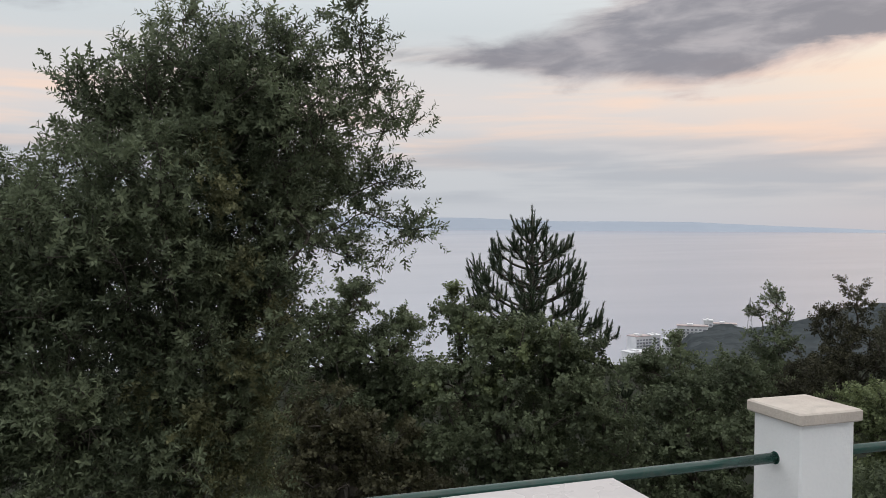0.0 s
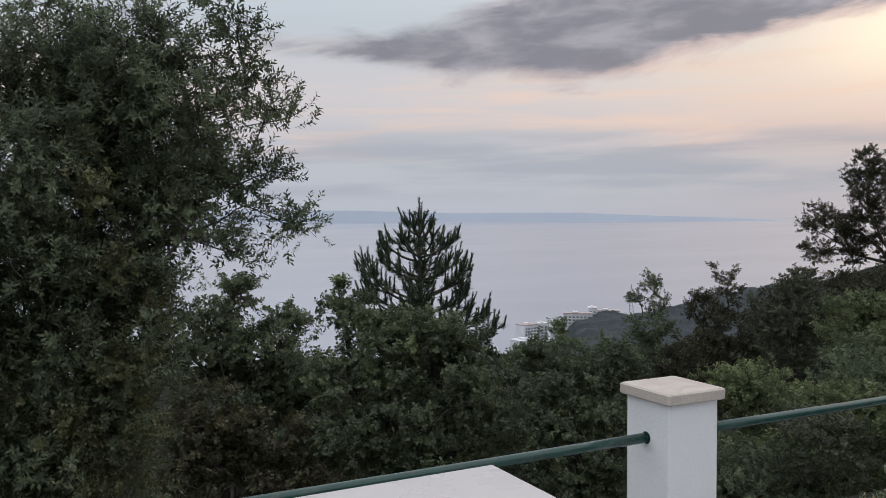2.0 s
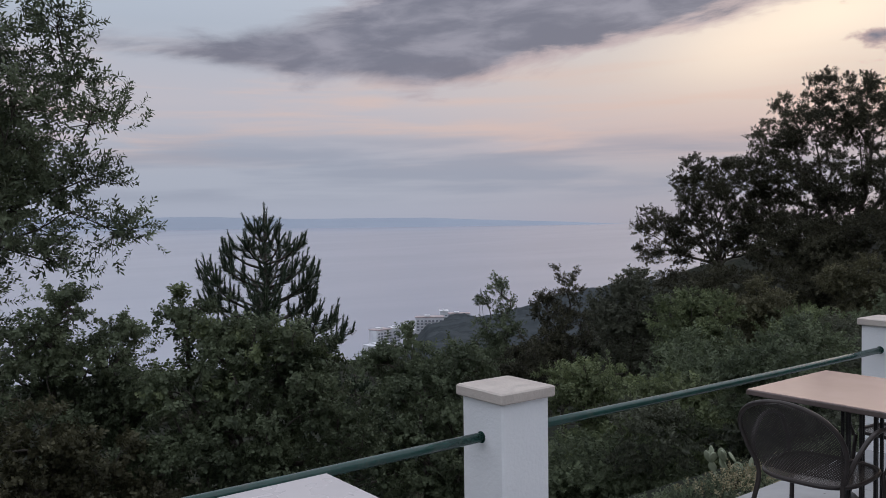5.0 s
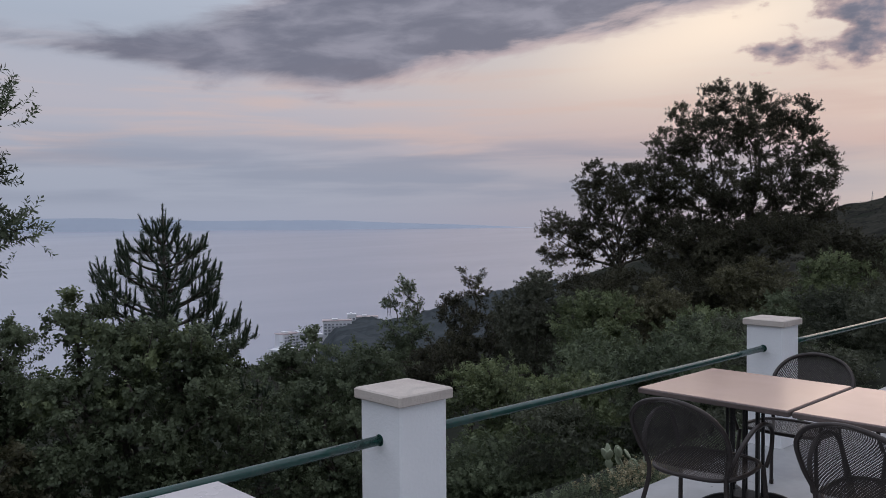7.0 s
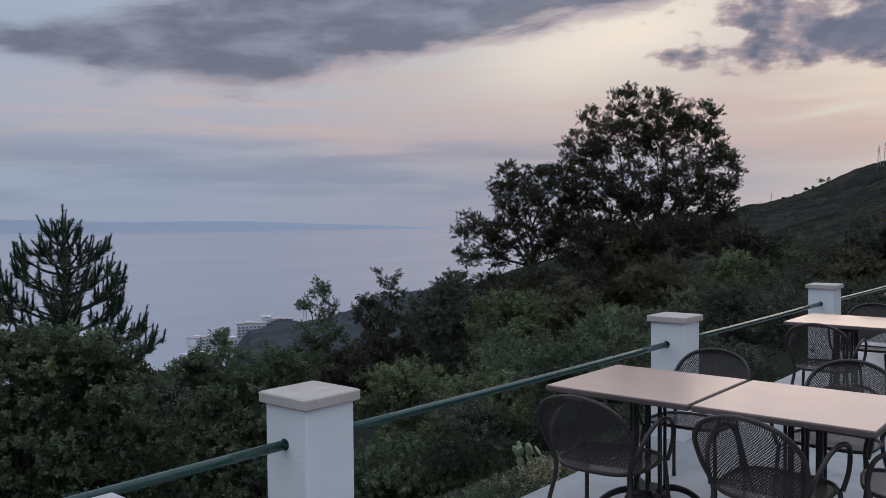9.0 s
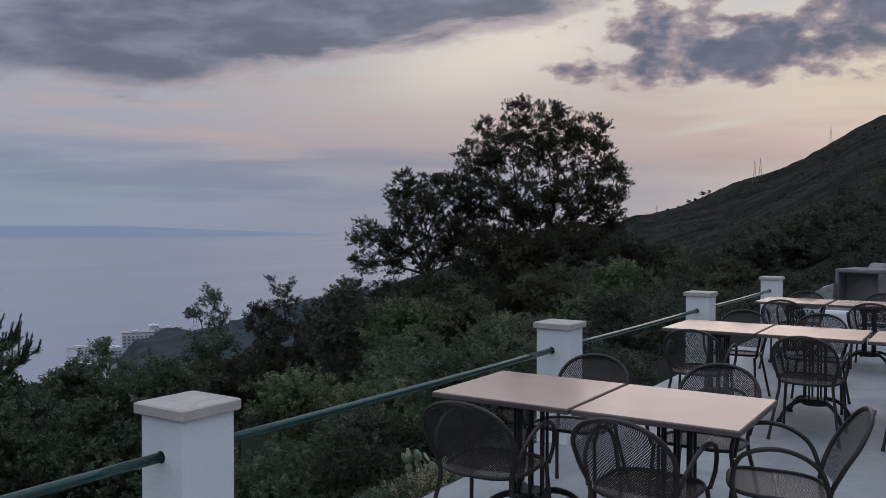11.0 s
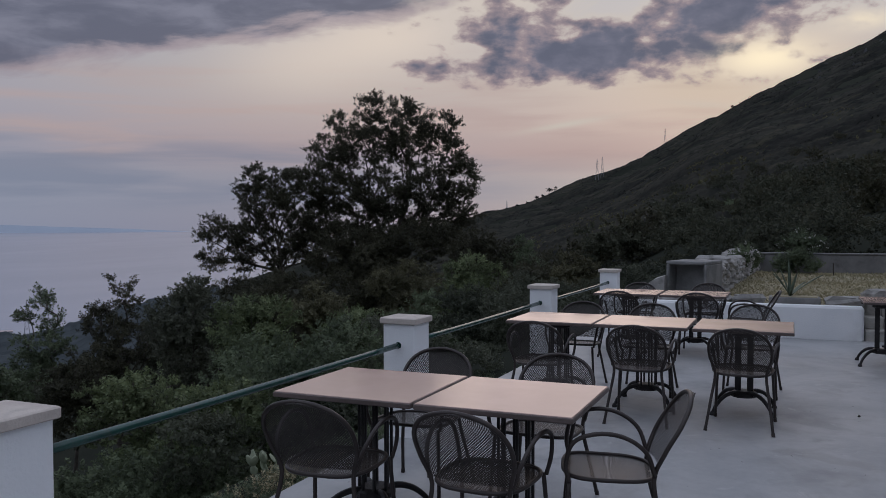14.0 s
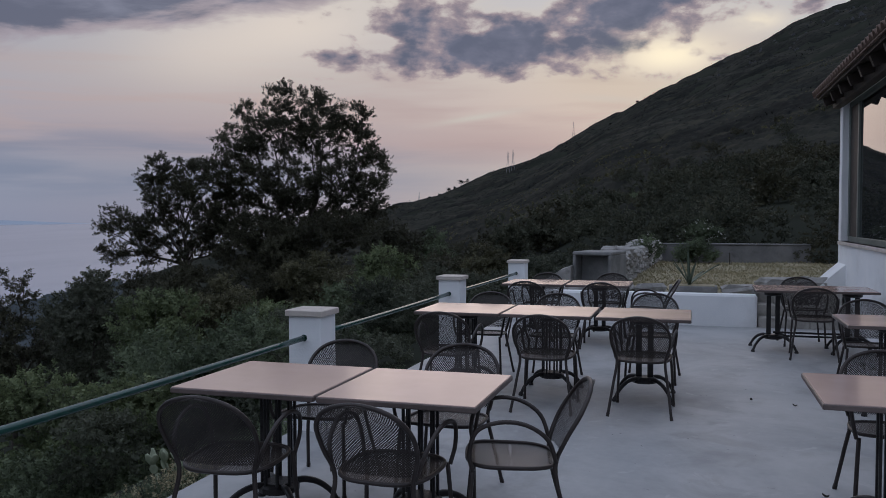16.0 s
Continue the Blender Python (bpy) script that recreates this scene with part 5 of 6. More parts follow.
GREY_OAK = [(51.0, -5.7, 36.1, 0.95, 0.80), (52.3, -6.3, 36.6, 0.99, 0.74), (49.8, -7.3, 35.1, 1.2, 0.86), (52.1, -8.2, 34.6, 1.53, 0.84), (55.0, -9.4, 33.1, 1.23, 0.8), (50.0, -9.6, 33.1, 1.35, 0.81)]
BIG_OAK = [(60.2, 6.9, 46.1, 0.72, 0.6), (62.5, 7.8, 46.1, 0.89, 0.89), (64.6, 8.0, 46.1, 1.06, 0.76), (67.3, 6.7, 46.1, 1.21, 0.81), (59.7, 4.8, 46.1, 1.36, 1.15), (62.4, 5.5, 46.1, 1.64, 1.34), (65.3, 5.4, 46.1, 1.61, 1.46), (68.0, 4.7, 46.1, 1.0, 1.15), (69.0, 3.1, 46.1, 0.74, 1.28), (60.1, 2.2, 46.1, 1.66, 1.36), (63.3, 2.3, 45.6, 1.76, 1.47), (66.3, 2.1, 46.6, 1.76, 1.47), (68.5, 0.5, 46.1, 1.15, 1.29), (63.3, -0.2, 46.1, 2.08, 1.19), (66.4, -0.6, 46.1, 1.75, 1.17), (59.0, 0.1, 46.1, 1.52, 1.22), (60.8, -1.0, 45.6, 1.79, 1.04), (58.3, 2.8, 46.1, 0.91, 1.22)]
LEANING_OAK = [(54.4, 3.1, 45.1, 0.91, 0.66), (55.1, 1.5, 45.1, 1.36, 1.09), (56.6, 2.4, 45.1, 1.2, 1.2), (52.4, -0.5, 45.1, 1.22, 0.85), (51.7, -2.3, 45.1, 0.73, 0.73), (54.4, -0.8, 45.1, 1.36, 0.97), (57.0, -0.3, 45.1, 1.35, 1.2), (53.4, -2.4, 45.1, 1.09, 0.67), (58.3, -1.6, 45.1, 1.08, 0.84), (55.9, -2.2, 45.1, 1.09, 0.6)]
THICKET = [(59.4, -2.5, 43.1, 1.42, 1.14), (62.3, -1.7, 43.1, 1.68, 1.26), (65.0, -1.5, 43.1, 1.92, 1.37), (68.1, -1.5, 43.1, 1.61, 1.21), (56.8, -4.3, 42.1, 1.4, 0.7), (53.8, -4.5, 42.1, 1.42, 0.57), (60.2, -4.8, 40.1, 1.85, 1.05), (64.7, -4.3, 40.1, 2.05, 1.16)]


grown_tree("broad_evergreen_tree", "large dense evergreen tree with narrow grey-green leaves", EVERGREEN_TOP + EVERGREEN_LOW + EVERGREEN_HEART, NARROW, OLIVE_LEAF, grounded(3, 6.6), 0.085, 1, 0.18, 1.85, 5, 3,
           extra=(CLIMBER, IVY, CLIMBER_LEAF, "small oval-leaved climber over the trunk side", 2.6))
grown_tree("round_tree", "rounded broadleaf tree on the slope below the terrace", ROUND_CROWN, ROUNDED, BROAD_LEAF, grounded(13, 10.4), 0.10, 2, 0.17, 1.5, 4, 5)
grown_tree("low_oak", "low spreading oak with lighter leaves at its top", LOW_OAK, ROUNDED, BROAD_LEAF, grounded(24, 9.6), 0.10, 3, 0.17, 1.25, 4, 5, extra=(LOW_OAK[:5], ROUNDED, FRESH_LEAF, "paler fresh leaves", 0.6))
grown_tree("brown_bush", "low olive-brown bush at the foot of larger trees", FOOT_BUSH, ROUNDED, BROWN_LEAF, grounded(13, 8.6), 0.06, 23, 0.15, 1.5, 4, 4, category="bush")
grown_tree("dark_bush", "dark broadleaf bush beyond the rail", DARK_BUSH, ROUNDED, BROAD_LEAF, grounded(37, 11.6), 0.08, 4, 0.19, 1.5, 4, 5, 1.1, category="bush")
grown_tree("green_bush", "bright green rounded bush beyond the rail", GREENBUSH, ROUNDED, FRESH_LEAF, grounded(51, 11.6), 0.08, 5, 0.26, 1.5, 5, 7, 1.15, lift=0.12, category="bush")
grown_tree("big_oak", "large open-crowned oak dark against the evening sky", BIG_OAK, OAKEN, OAK_LEAF, grounded(64.5, 46), 0.26, 6, 0.34, 1.3, 4, 4, 1.05, rise=0.30, splay=0.55)
grown_tree("leaning_oak", "smaller oak leaning out beside a large one", LEANING_OAK, OAKEN, OAK_LEAF, grounded(56.3, 45), 0.18, 16, 0.32, 1.15, 4, 4, 1.05, rise=0.12, splay=0.75)
grown_tree("oak_thicket", "dense dark thicket under the oaks", THICKET, OAKEN, OAK_LEAF, grounded(62, 43), 0.12, 17, 0.40, 1.3, 4, 5, 1.1, category="bush")
grown_tree("slim_oak", "slim young oak standing above the scrub", SLIM_OAK, OAKEN, BROAD_LEAF, grounded(42, 37), 0.10, 7, 0.26, 0.95, 4, 3, 1.0)
grown_tree("stubby_oak", "young oak with a ragged top above the scrub", STUBBY_OAK, OAKEN, OAK_LEAF, grounded(46, 34), 0.12, 8, 0.26, 1.0, 4, 3, 1.0)
grown_tree("grey_oak", "greyish oak on the slope", GREY_OAK, OAKEN, GREY_LEAF, grounded(51, 35), 0.2, 9, 0.34, 1.3, 4, 5)
tree("garden_bush", "small dark rounded bush before the garden's far wall", [((21.5, 1.07, 0.80), 0.30), ((21.5, 0.8, 0.74), 0.22), ((21.55, 1.3, 0.72), 0.2)], BROAD, BROAD_LEAF, LEAFY, (21.5, 1.0, 0.48), 0.03, 18, category="bush")
for _at, _s in (((19.5, 2.05, 0.98), 0.20), ((22.9, 0.9, 1.18), 0.34)):
    _blobs = [(_at, _s), ((_at[0], _at[1] - _s, _at[2] - 0.1), _s * 0.8), ((_at[0] + 0.1, _at[1] + _s, _at[2] - 0.12), _s * 0.8)]
    _shrub = tree("flowering_shrub", "small garden shrub with scattered white blossoms", _blobs, BROAD, BROAD_LEAF, (0.14, 0.7, 12), (_at[0], _at[1], 0.5), 0.02, int(_at[0] * 10), 1.0, category="bush", group="flowering shrubs")
    _rng2 = np.random.default_rng(int(_at[0]))
    _p, _w = blob_points([((c[0] - _at[0], c[1] - _at[1], c[2] - 0.42), r) for c, r in _blobs], (0.05, 0.10, 2), _rng2)
    part("blossom", scatter("blossom", BROAD, _p, _w, _rng2.uniform(0.25, 0.45, len(_p)), _rng2), PETAL, _shrub, "white blossoms")
tree("garden_shrub", "tall dark shrub at the end of the garden wall", [((22.2, -1.75, 1.35), 0.55), ((22.3, -2.5, 1.6), 0.75), ((21.9, -1.55, 0.8), 0.42), ((22.2, -3.3, 1.3), 0.85), ((22.1, -2.3, 0.75), 0.6), ((22.1, -3.2, 0.7), 0.6)], COARSE, OAK_LEAF, SHRUB, (22.3, -2.4, 0.45), 0.05, 19, 0.5, category="bush")
tree("wall_shrub", "dark evergreen shrub behind the garden wall", [((29.5, 0.6, 1.7), 0.7), ((29.8, 1.5, 1.3), 0.8), ((29.5, -0.2, 1.5), 0.8), ((30.0, -1.0, 1.2), 0.8), ((29.0, 0.4, 0.9), 0.9)], COARSE, OAK_LEAF, SHRUB, (29.5, 0.4, 0.4), 0.06, 20, 0.6, category="bush")
slope_tree(50.8, -6.1, 28.1, 1.20, GREY_LEAF, 70)
slope_tree(55.8, -5.6, 38.1, 1.40, OAK_LEAF, 71)
slope_tree(58.9, -6.5, 30.1, 1.10, BROWN_LEAF, 72)
slope_tree(61.2, -8.2, 24.1, 1.00, FRESH_LEAF, 73)
slope_tree(69.5, -4.5, 30.1, 1.10, FRESH_LEAF, 74)
slope_tree(70.2, -2.6, 38.1, 1.40, OAK_LEAF, 75)
slope_tree(65.2, -5.1, 34.1, 1.40, BROWN_LEAF, 76)
slope_tree(73.9, -4.7, 28.2, 1.00, OAK_LEAF, 77)
slope_tree(72.9, -2.8, 45.1, 1.40, BROAD_LEAF, 78)
slope_tree(76.2, -4.0, 32.2, 1.00, BROWN_LEAF, 79)
slope_tree(63.0, -3.6, 42.1, 1.50, OAK_LEAF, 80)
slope_tree(54.7, -7.3, 24.1, 1.00, FRESH_LEAF, 81)
slope_tree(66.4, -7.5, 22.1, 0.90, BROAD_LEAF, 82)
slope_tree(36.6, -11.0, 26.1, 0.90, BROAD_LEAF, 83)
slope_tree(39.3, -11.3, 28.1, 0.95, GREY_LEAF, 84)
slope_tree(43.6, -10.6, 30.1, 0.95, OAK_LEAF, 85)


def crown_masses(rng, p, s, tall):
    """A domed crown as one core and smaller masses about its top and sides."""
    z = ground_z(p.x, p.y)
    core = Vector((p.x, p.y, z + s * tall))
    out = [(tuple(core), s), ((p.x, p.y, z + s * 0.45), s * 0.9)]
    for k in range(5):
        a = k * 1.26 + rng.uniform(-0.4, 0.4)
        q = core + Vector((math.cos(a) * 0.62, math.sin(a) * 0.62, rng.uniform(-0.1, 0.7))) * s
        out.append((tuple(q), s * rng.uniform(0.42, 0.62)))
    return out


def build_scrub():
    """The uncounted shrubs and low trees that cover the slope below and beside the terrace."""
    rng = np.random.default_rng(21)
    for k, (r0, r1, count, templates, size, leafage, lo, hi, leaf) in enumerate((
            (10, 17, 15, BUSHY, 0.95, (0.22, 0.8, 23), 0.6, 1.0, BROAD_LEAF), (17, 34, 18, COARSE, 0.85, (0.36, 0.85, 14), 0.9, 1.5, OAK_LEAF),
            (17, 40, 8, COARSE, 0.85, (0.36, 0.85, 14), 0.9, 1.6, BROAD_LEAF), (34, 80, 22, COARSE, 1.3, (0.5, 0.75, 11), 0.9, 1.7, BROAD_LEAF),
            (80, 200, 60, LUMPY, 1.2, (1.1, 0.7, 7), 1.3, 2.6, OAK_LEAF))):
        blobs = []
        for i in range(count):
            az = rng.uniform(-14, 100 if r0 > 30 else 66)
            r = r0 * (r1 / r0) ** rng.random()
            p = polar(az, 0, r)
            if (p.y < 6.0 and p.x < 27) or (r > 66 and az > 62):
                continue
            s = rng.uniform(lo, hi) * (0.62 if az > 64 else 1.0) * (0.8 if az > 78 else 1.0)
            if 22 < az < 44 and r > 12:
                s *= 0.5
            blobs += crown_masses(rng, p, s, rng.uniform(0.8, 1.25))
        p, w = blob_points(blobs, leafage, rng)
        me = scatter("scrub", templates, p, w, rng.uniform(0.75, 1.25, len(p)) * size, rng)
        tagged(part("scrub", me, leaf), "dense dark green scrub and low oaks on the slope", "shrubs", kind="stuff")


def build_lower_woods():
    """Rounded bushes and small trees on the mountain's foot, beyond the garden."""
    rng = np.random.default_rng(91)
    for leaf, count in ((WOOD_LEAF, 60), (OAK_LEAF, 90)):
        blobs = []
        for i in range(count):
            az, r = rng.uniform(66, 104), 40 * 6.0 ** rng.random()
            blobs += crown_masses(rng, polar(az, 0, r), rng.uniform(0.6, 1.3) * (1 + r / 260), rng.uniform(0.45, 0.85))
        p, w = blob_points(blobs, (0.85, 0.65, 7), rng)
        me = scatter("lower_woods", WOODY, p, w, rng.uniform(0.8, 1.3, len(p)), rng)
        tagged(part("lower_woods", me, leaf), "rounded bushes and small trees at the mountain's foot", "woods", kind="stuff")


build_lower_woods()


def build_mountain_scrub():
    rng = np.random.default_rng(31)
    n = 24000
    az = rng.uniform(44, 118, n)
    r = 170 * (1280 / 170) ** (rng.random(n) ** 0.8)
    d = rng.normal(size=(n, 3))
    places = np.array([(lambda q: (q.x, q.y, ground_z(q.x, q.y) + 0.2))(polar(a, 0, b)) for a, b in zip(az, r)])
    keep = np.array([noise.noise((p[0] * 0.013, p[1] * 0.013, 7.0)) > -0.35 for p in places])
    places, d, r = places[keep], d[keep], r[keep]
    me = scatter("mountain_scrub", LUMPY, places, d * 0.4 + [0, 0, 1.0], (0.30 + 0.0017 * r) * rng.uniform(0.6, 1.4, len(r)), rng)
    # paler broom on the open parts of the mountain's middle slope
    m = 900
    centres = [polar(rng.uniform(72, 98), 0, 200 * 3.4 ** rng.random()) for _ in range(46)]
    pick = rng.integers(0, len(centres), m)
    spread = rng.normal(size=(m, 2)) * [7, 5]
    bush = np.array([(lambda x, y: (x, y, ground_z(x, y) + 0.8))(centres[k].x + q[0], centres[k].y + q[1]) for k, q in zip(pick, spread)])
    broom = scatter("broom", LUMPY, bush, rng.normal(size=(m, 3)) * 0.5 + [0, 0, 1.0], rng.uniform(0.9, 2.0, m), rng)
    tagged(part("broom", broom, BROOM), "yellowish broom in patches on the mountainside", "shrubs", kind="stuff")
    # limestone crags near the ridge
    g = Geo()
    r2 = random.Random(35)
    for k in range(90):
        q = polar(r2.uniform(90, 101), 0, r2.uniform(820, 1240))
        z = ground_z(q.x, q.y)
        w, h = r2.uniform(1.0, 3.4), r2.uniform(1.5, 4.5)
        rings = []
        for lev in range(4):
            f = (1.0, 0.9, 0.65, 0.2)[lev]
            rings.append([(q.x + w * f * r2.uniform(0.7, 1.2) * math.cos(b), q.y + w * f * r2.uniform(0.7, 1.2) * math.sin(b), z - 1 + h * lev / 3 * r2.uniform(0.85, 1.1)) for b in (2 * math.pi * i / 7 for i in range(7))])
        g.rings(rings)
    tagged(part("crags", g, CRAG), "pale limestone crags standing out of the high scrub", "rocks", kind="stuff")
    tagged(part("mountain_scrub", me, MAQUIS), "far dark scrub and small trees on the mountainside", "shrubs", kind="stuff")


def build_hedge_line():
    """Dark bushes along the far side of the garden and in front of the big oak."""
    rng = np.random.default_rng(61)
    blobs = []
    for i in range(20):
        x, y = rng.uniform(23.2, 33), rng.uniform(-9, 4.5)
        s = rng.uniform(0.45, 0.75)
        z = ground_z(x, y)
        blobs += [((x, y, z + s * 0.6), s), ((x + rng.uniform(-.5, .5), y, z + s * 1.3), s * 0.65)]
    for i in range(24):
        p = polar(rng.uniform(50, 73), 0, rng.uniform(30, 46))
        s = rng.uniform(0.8, 1.35)
        z = ground_z(p.x, p.y)
        blobs += [((p.x, p.y, z + s * 0.8), s), ((p.x + rng.uniform(-.6, .6), p.y, z + s * 1.6), s * 0.7)]
    for i in range(34):
        x, y = rng.uniform(23.5, 46), rng.uniform(-13, 1.5)
        s = rng.uniform(0.5, 0.9)
        z = ground_z(x, y)
        blobs += [((x, y, z + s * 0.6), s), ((x + rng.uniform(-.5, .5), y, z + s * 1.2), s * 0.65)]
    near = []
    for i in range(26):
        x, y = rng.uniform(8.6, 23), rng.uniform(5.1, 8.0)
        s = rng.uniform(0.55, 0.95)
        near.append(((x, y - 0.02 * (x - 8), -0.75 + 0.035 * (x - 8) + rng.uniform(-0.25, 0.25)), s))
    for i in range(14):
        near.append(((rng.uniform(15.2, 23), rng.uniform(3.4, 4.8), rng.uniform(-0.1, 0.2)), rng.uniform(0.4, 0.6)))
    p, w = blob_points(near, (0.22, 0.75, 22), rng)
    me = scatter("hedge", BUSHY, p, w, rng.uniform(0.8, 1.15, len(p)), rng)
    tagged(part("hedge", me, HEDGE_LEAF), "dark leafy thicket close outside the terrace rail", "shrubs", kind="stuff")
    p, w = blob_points(blobs, (0.4, 0.75, 12), rng)
    me = scatter("hedge", COARSE, p, w, rng.uniform(0.6, 1.0, len(p)), rng)
    tagged(part("hedge", me, WOOD_LEAF), "dark bushes behind the garden wall and under the oak", "shrubs", kind="stuff")


build_hedge_line()
build_scrub()
build_mountain_scrub()


def build_pine():
    """Young black pine: whorls of rising limbs that end in upright bottle-brush shoots."""
    rng = np.random.default_rng(41)
    r = random.Random(41)
    top = Vector((7.6, 14.06, 1.95))
    base = Vector((7.6, 14.06, ground_z(7.6, 14.06)))
    ob = thing("pine_tree", "young dark green pine with upright bottle-brush shoots", "tree", at=Matrix.Translation(base))
    h = top.z - base.z
    wood_geo = Geo().tube(spline([(0, 0, -0.2), (0.03, 0, h * 0.5), (0, 0, h - 0.2)], 6), [0.085 - 0.0055 * i for i in range(13)], 9)
    tips, tufts = [(Vector((0, 0, h - 0.30)), Vector((0, 0, 1)), 1.15)], []
    for k in range(5):
        a = k * 1.26 + 0.4
        tips.append((Vector((0.05 * math.cos(a), 0.05 * math.sin(a), h - 0.46)), Vector((0.5 * math.cos(a), 0.5 * math.sin(a), 1)), r.uniform(0.8, 1.15)))
    for k in range(9):
        tufts.append((Vector((0, 0, h - 0.40 - 0.22 * k)), Vector((math.cos(k * 2.4), math.sin(k * 2.4), 0.6)), 1.0))
    z = h - 0.58
    while z > h - 2.7:
        count = r.choice((6, 6, 7))
        turn = r.uniform(0, 6.28)
        reach = min(0.10 + 0.92 * (h - z - 0.4), 1.28)
        for k in range(count):
            a = turn + 2 * math.pi * k / count + r.uniform(-0.25, 0.25)
            ln = reach * r.uniform(0.62, 1.12)
            way = Vector((math.cos(a), math.sin(a), 0))
            root = Vector((0, 0, z - 0.30 * ln + r.uniform(-0.06, 0.06)))
            end = root + way * ln + Vector((0, 0, 0.05 + r.uniform(0.34, 0.62) * ln))
            path = spline([root, root + way * ln * 0.5 + Vector((0, 0, 0.17 * ln)), root + way * ln * 0.85 + Vector((0, 0, 0.36 * ln + 0.03)), end], 4)
            m = len(path)
            wood_geo.tube(path, [0.024 - 0.016 * i / m for i in range(m)], 6)
            tips.append((end, Vector((way.x * 0.25, way.y * 0.25, 1)), r.uniform(0.95, 1.3)))
            for side in (-1, 1):
                tips.append((path[m - 2], Vector((way.x * 0.35 - way.y * 0.5 * side, way.y * 0.35 + way.x * 0.5 * side, 0.9)), r.uniform(0.7, 1.0)))
            steps = int(ln / 0.26)
            for j in range(steps):
                t = 0.30 + 0.64 * (j + r.random()) / steps
                p = path[min(int(t * (m - 1)), m - 1)]
                tufts.append((p, way + Vector((0, 0, 0.7)), r.uniform(0.75, 1.0)))
                for side in (-1, 1):
                    out = Vector((way.x * 0.6 - way.y * side, way.y * 0.6 + way.x * side, 0)).normalized()
                    q = p + out * r.uniform(0.12, 0.28) + Vector((0, 0, r.uniform(0.02, 0.10)))
                    wood_geo.tube([p, p.lerp(q, 0.6) - Vector((0, 0, 0.01)), q], [0.010, 0.009, 0.007], 5)
                    tufts.append((p.lerp(q, 0.7), out + Vector((0, 0, 0.6)), r.uniform(0.6, 0.8)))
                    tips.append((q, Vector((out.x * 0.35, out.y * 0.35, r.uniform(0.8, 1.4))), r.uniform(0.7, 1.15)))
        z -= r.uniform(0.29, 0.36)
    part("trunk", wood_geo, BARK, ob, soft=True)
    quads = []

    def needles(p, way, length, count, needle, lean, wide):
        side = way.orthogonal().normalized()
        up = way.cross(side)
        for i in range(count):
            t = rng.random()
            a = rng.uniform(0, 6.28)
            out = side * math.cos(a) + up * math.sin(a)
            b = p + way * length * t
            nl = needle * rng.uniform(0.8, 1.2)
            e = b + out * nl * lean + way * nl
            w = way.cross(out) * wide
            quads.append((b - w + out * 0.008, b + w + out * 0.008, e) if i % 3 else (b, e - w * 0.7, e + w * 0.7))
    for p, way, s in tips:
        way = way.normalized()
        ln = 0.25 * s
        # this year's shoot: short needles pressed against it, a bud at the end
        needles(p, way, ln, 64, 0.046, 0.72, 0.0062)
        side = way.orthogonal().normalized()
        up = way.cross(side)
        for i in range(4):
            o1, o2 = ((side * math.cos(a) + up * math.sin(a)) * 0.020 for a in (i * 1.571, i * 1.571 + 1.571))
            quads.append((p + o1, p + o2, p + way * (ln + 0.05)))
        needles(p - way * 0.05, way, 0.05, 12, 0.085, 0.9, 0.0055)
    for p, way, s in tufts:
        needles(p - way.normalized() * 0.05, way.normalized(), 0.12, 46, 0.105 * s, 0.95, 0.0062)
    part("crown", tri_mesh("crown", np.array([c for q in quads for c in q], dtype=float), 3), NEEDLE, ob)
    # a lower sister at its foot
    low = copy_thing(ob, pose(8.85, 13.3, base.z - 2.7, 0, 0, 70))
    tagged(low, "small dark pine beside a taller one", "tree")


build_pine()


def build_cactus():
    r = random.Random(6)
    ob = thing("prickly_pear", "prickly pear with flat oval pads below the terrace edge", "cactus", at=pose(7.02, 4.92, -0.41))
    pads = [(Vector((0.02, -0.04, 0)), Vector((0.3, -0.4, 1)), 0), (Vector((-0.02, 0.04, 0)), Vector((-0.3, 0.5, 1)), 0), (Vector((0, 0, 0)), Vector((0.1, 0.1, 1)), 0)]
    for p, way, depth in pads:
        way = way.normalized()
        ln, wd = r.uniform(0.075, 0.105), r.uniform(0.030, 0.042)
        a = r.uniform(0, 3.14)
        flat = Vector((math.cos(a), math.sin(a), 0))
        flat = (flat - way * flat.dot(way)).normalized()
        thin = way.cross(flat)
        g = Geo()
        rings = []
        for k in range(8):
            t = k / 7
            w = wd * math.sin(math.pi * (0.06 + 0.88 * t)) ** 0.75
            c = p + way * ln * t
            rings.append([c + flat * w * math.cos(b) + thin * 0.008 * math.sin(b) for b in (2 * math.pi * j / 10 for j in range(10))])
        g.rings(rings)
        part("pad", g, CACTUS, ob, soft=True)
        if depth < 2 and len(pads) < 17:
            for k in range(r.choice((1, 2, 2))):
                pads.append((p + way * ln * 0.96 + flat * r.uniform(-0.02, 0.02), way + flat * r.uniform(-1, 1) + Vector((0, 0, 0.5)), depth + 1))


build_cactus()


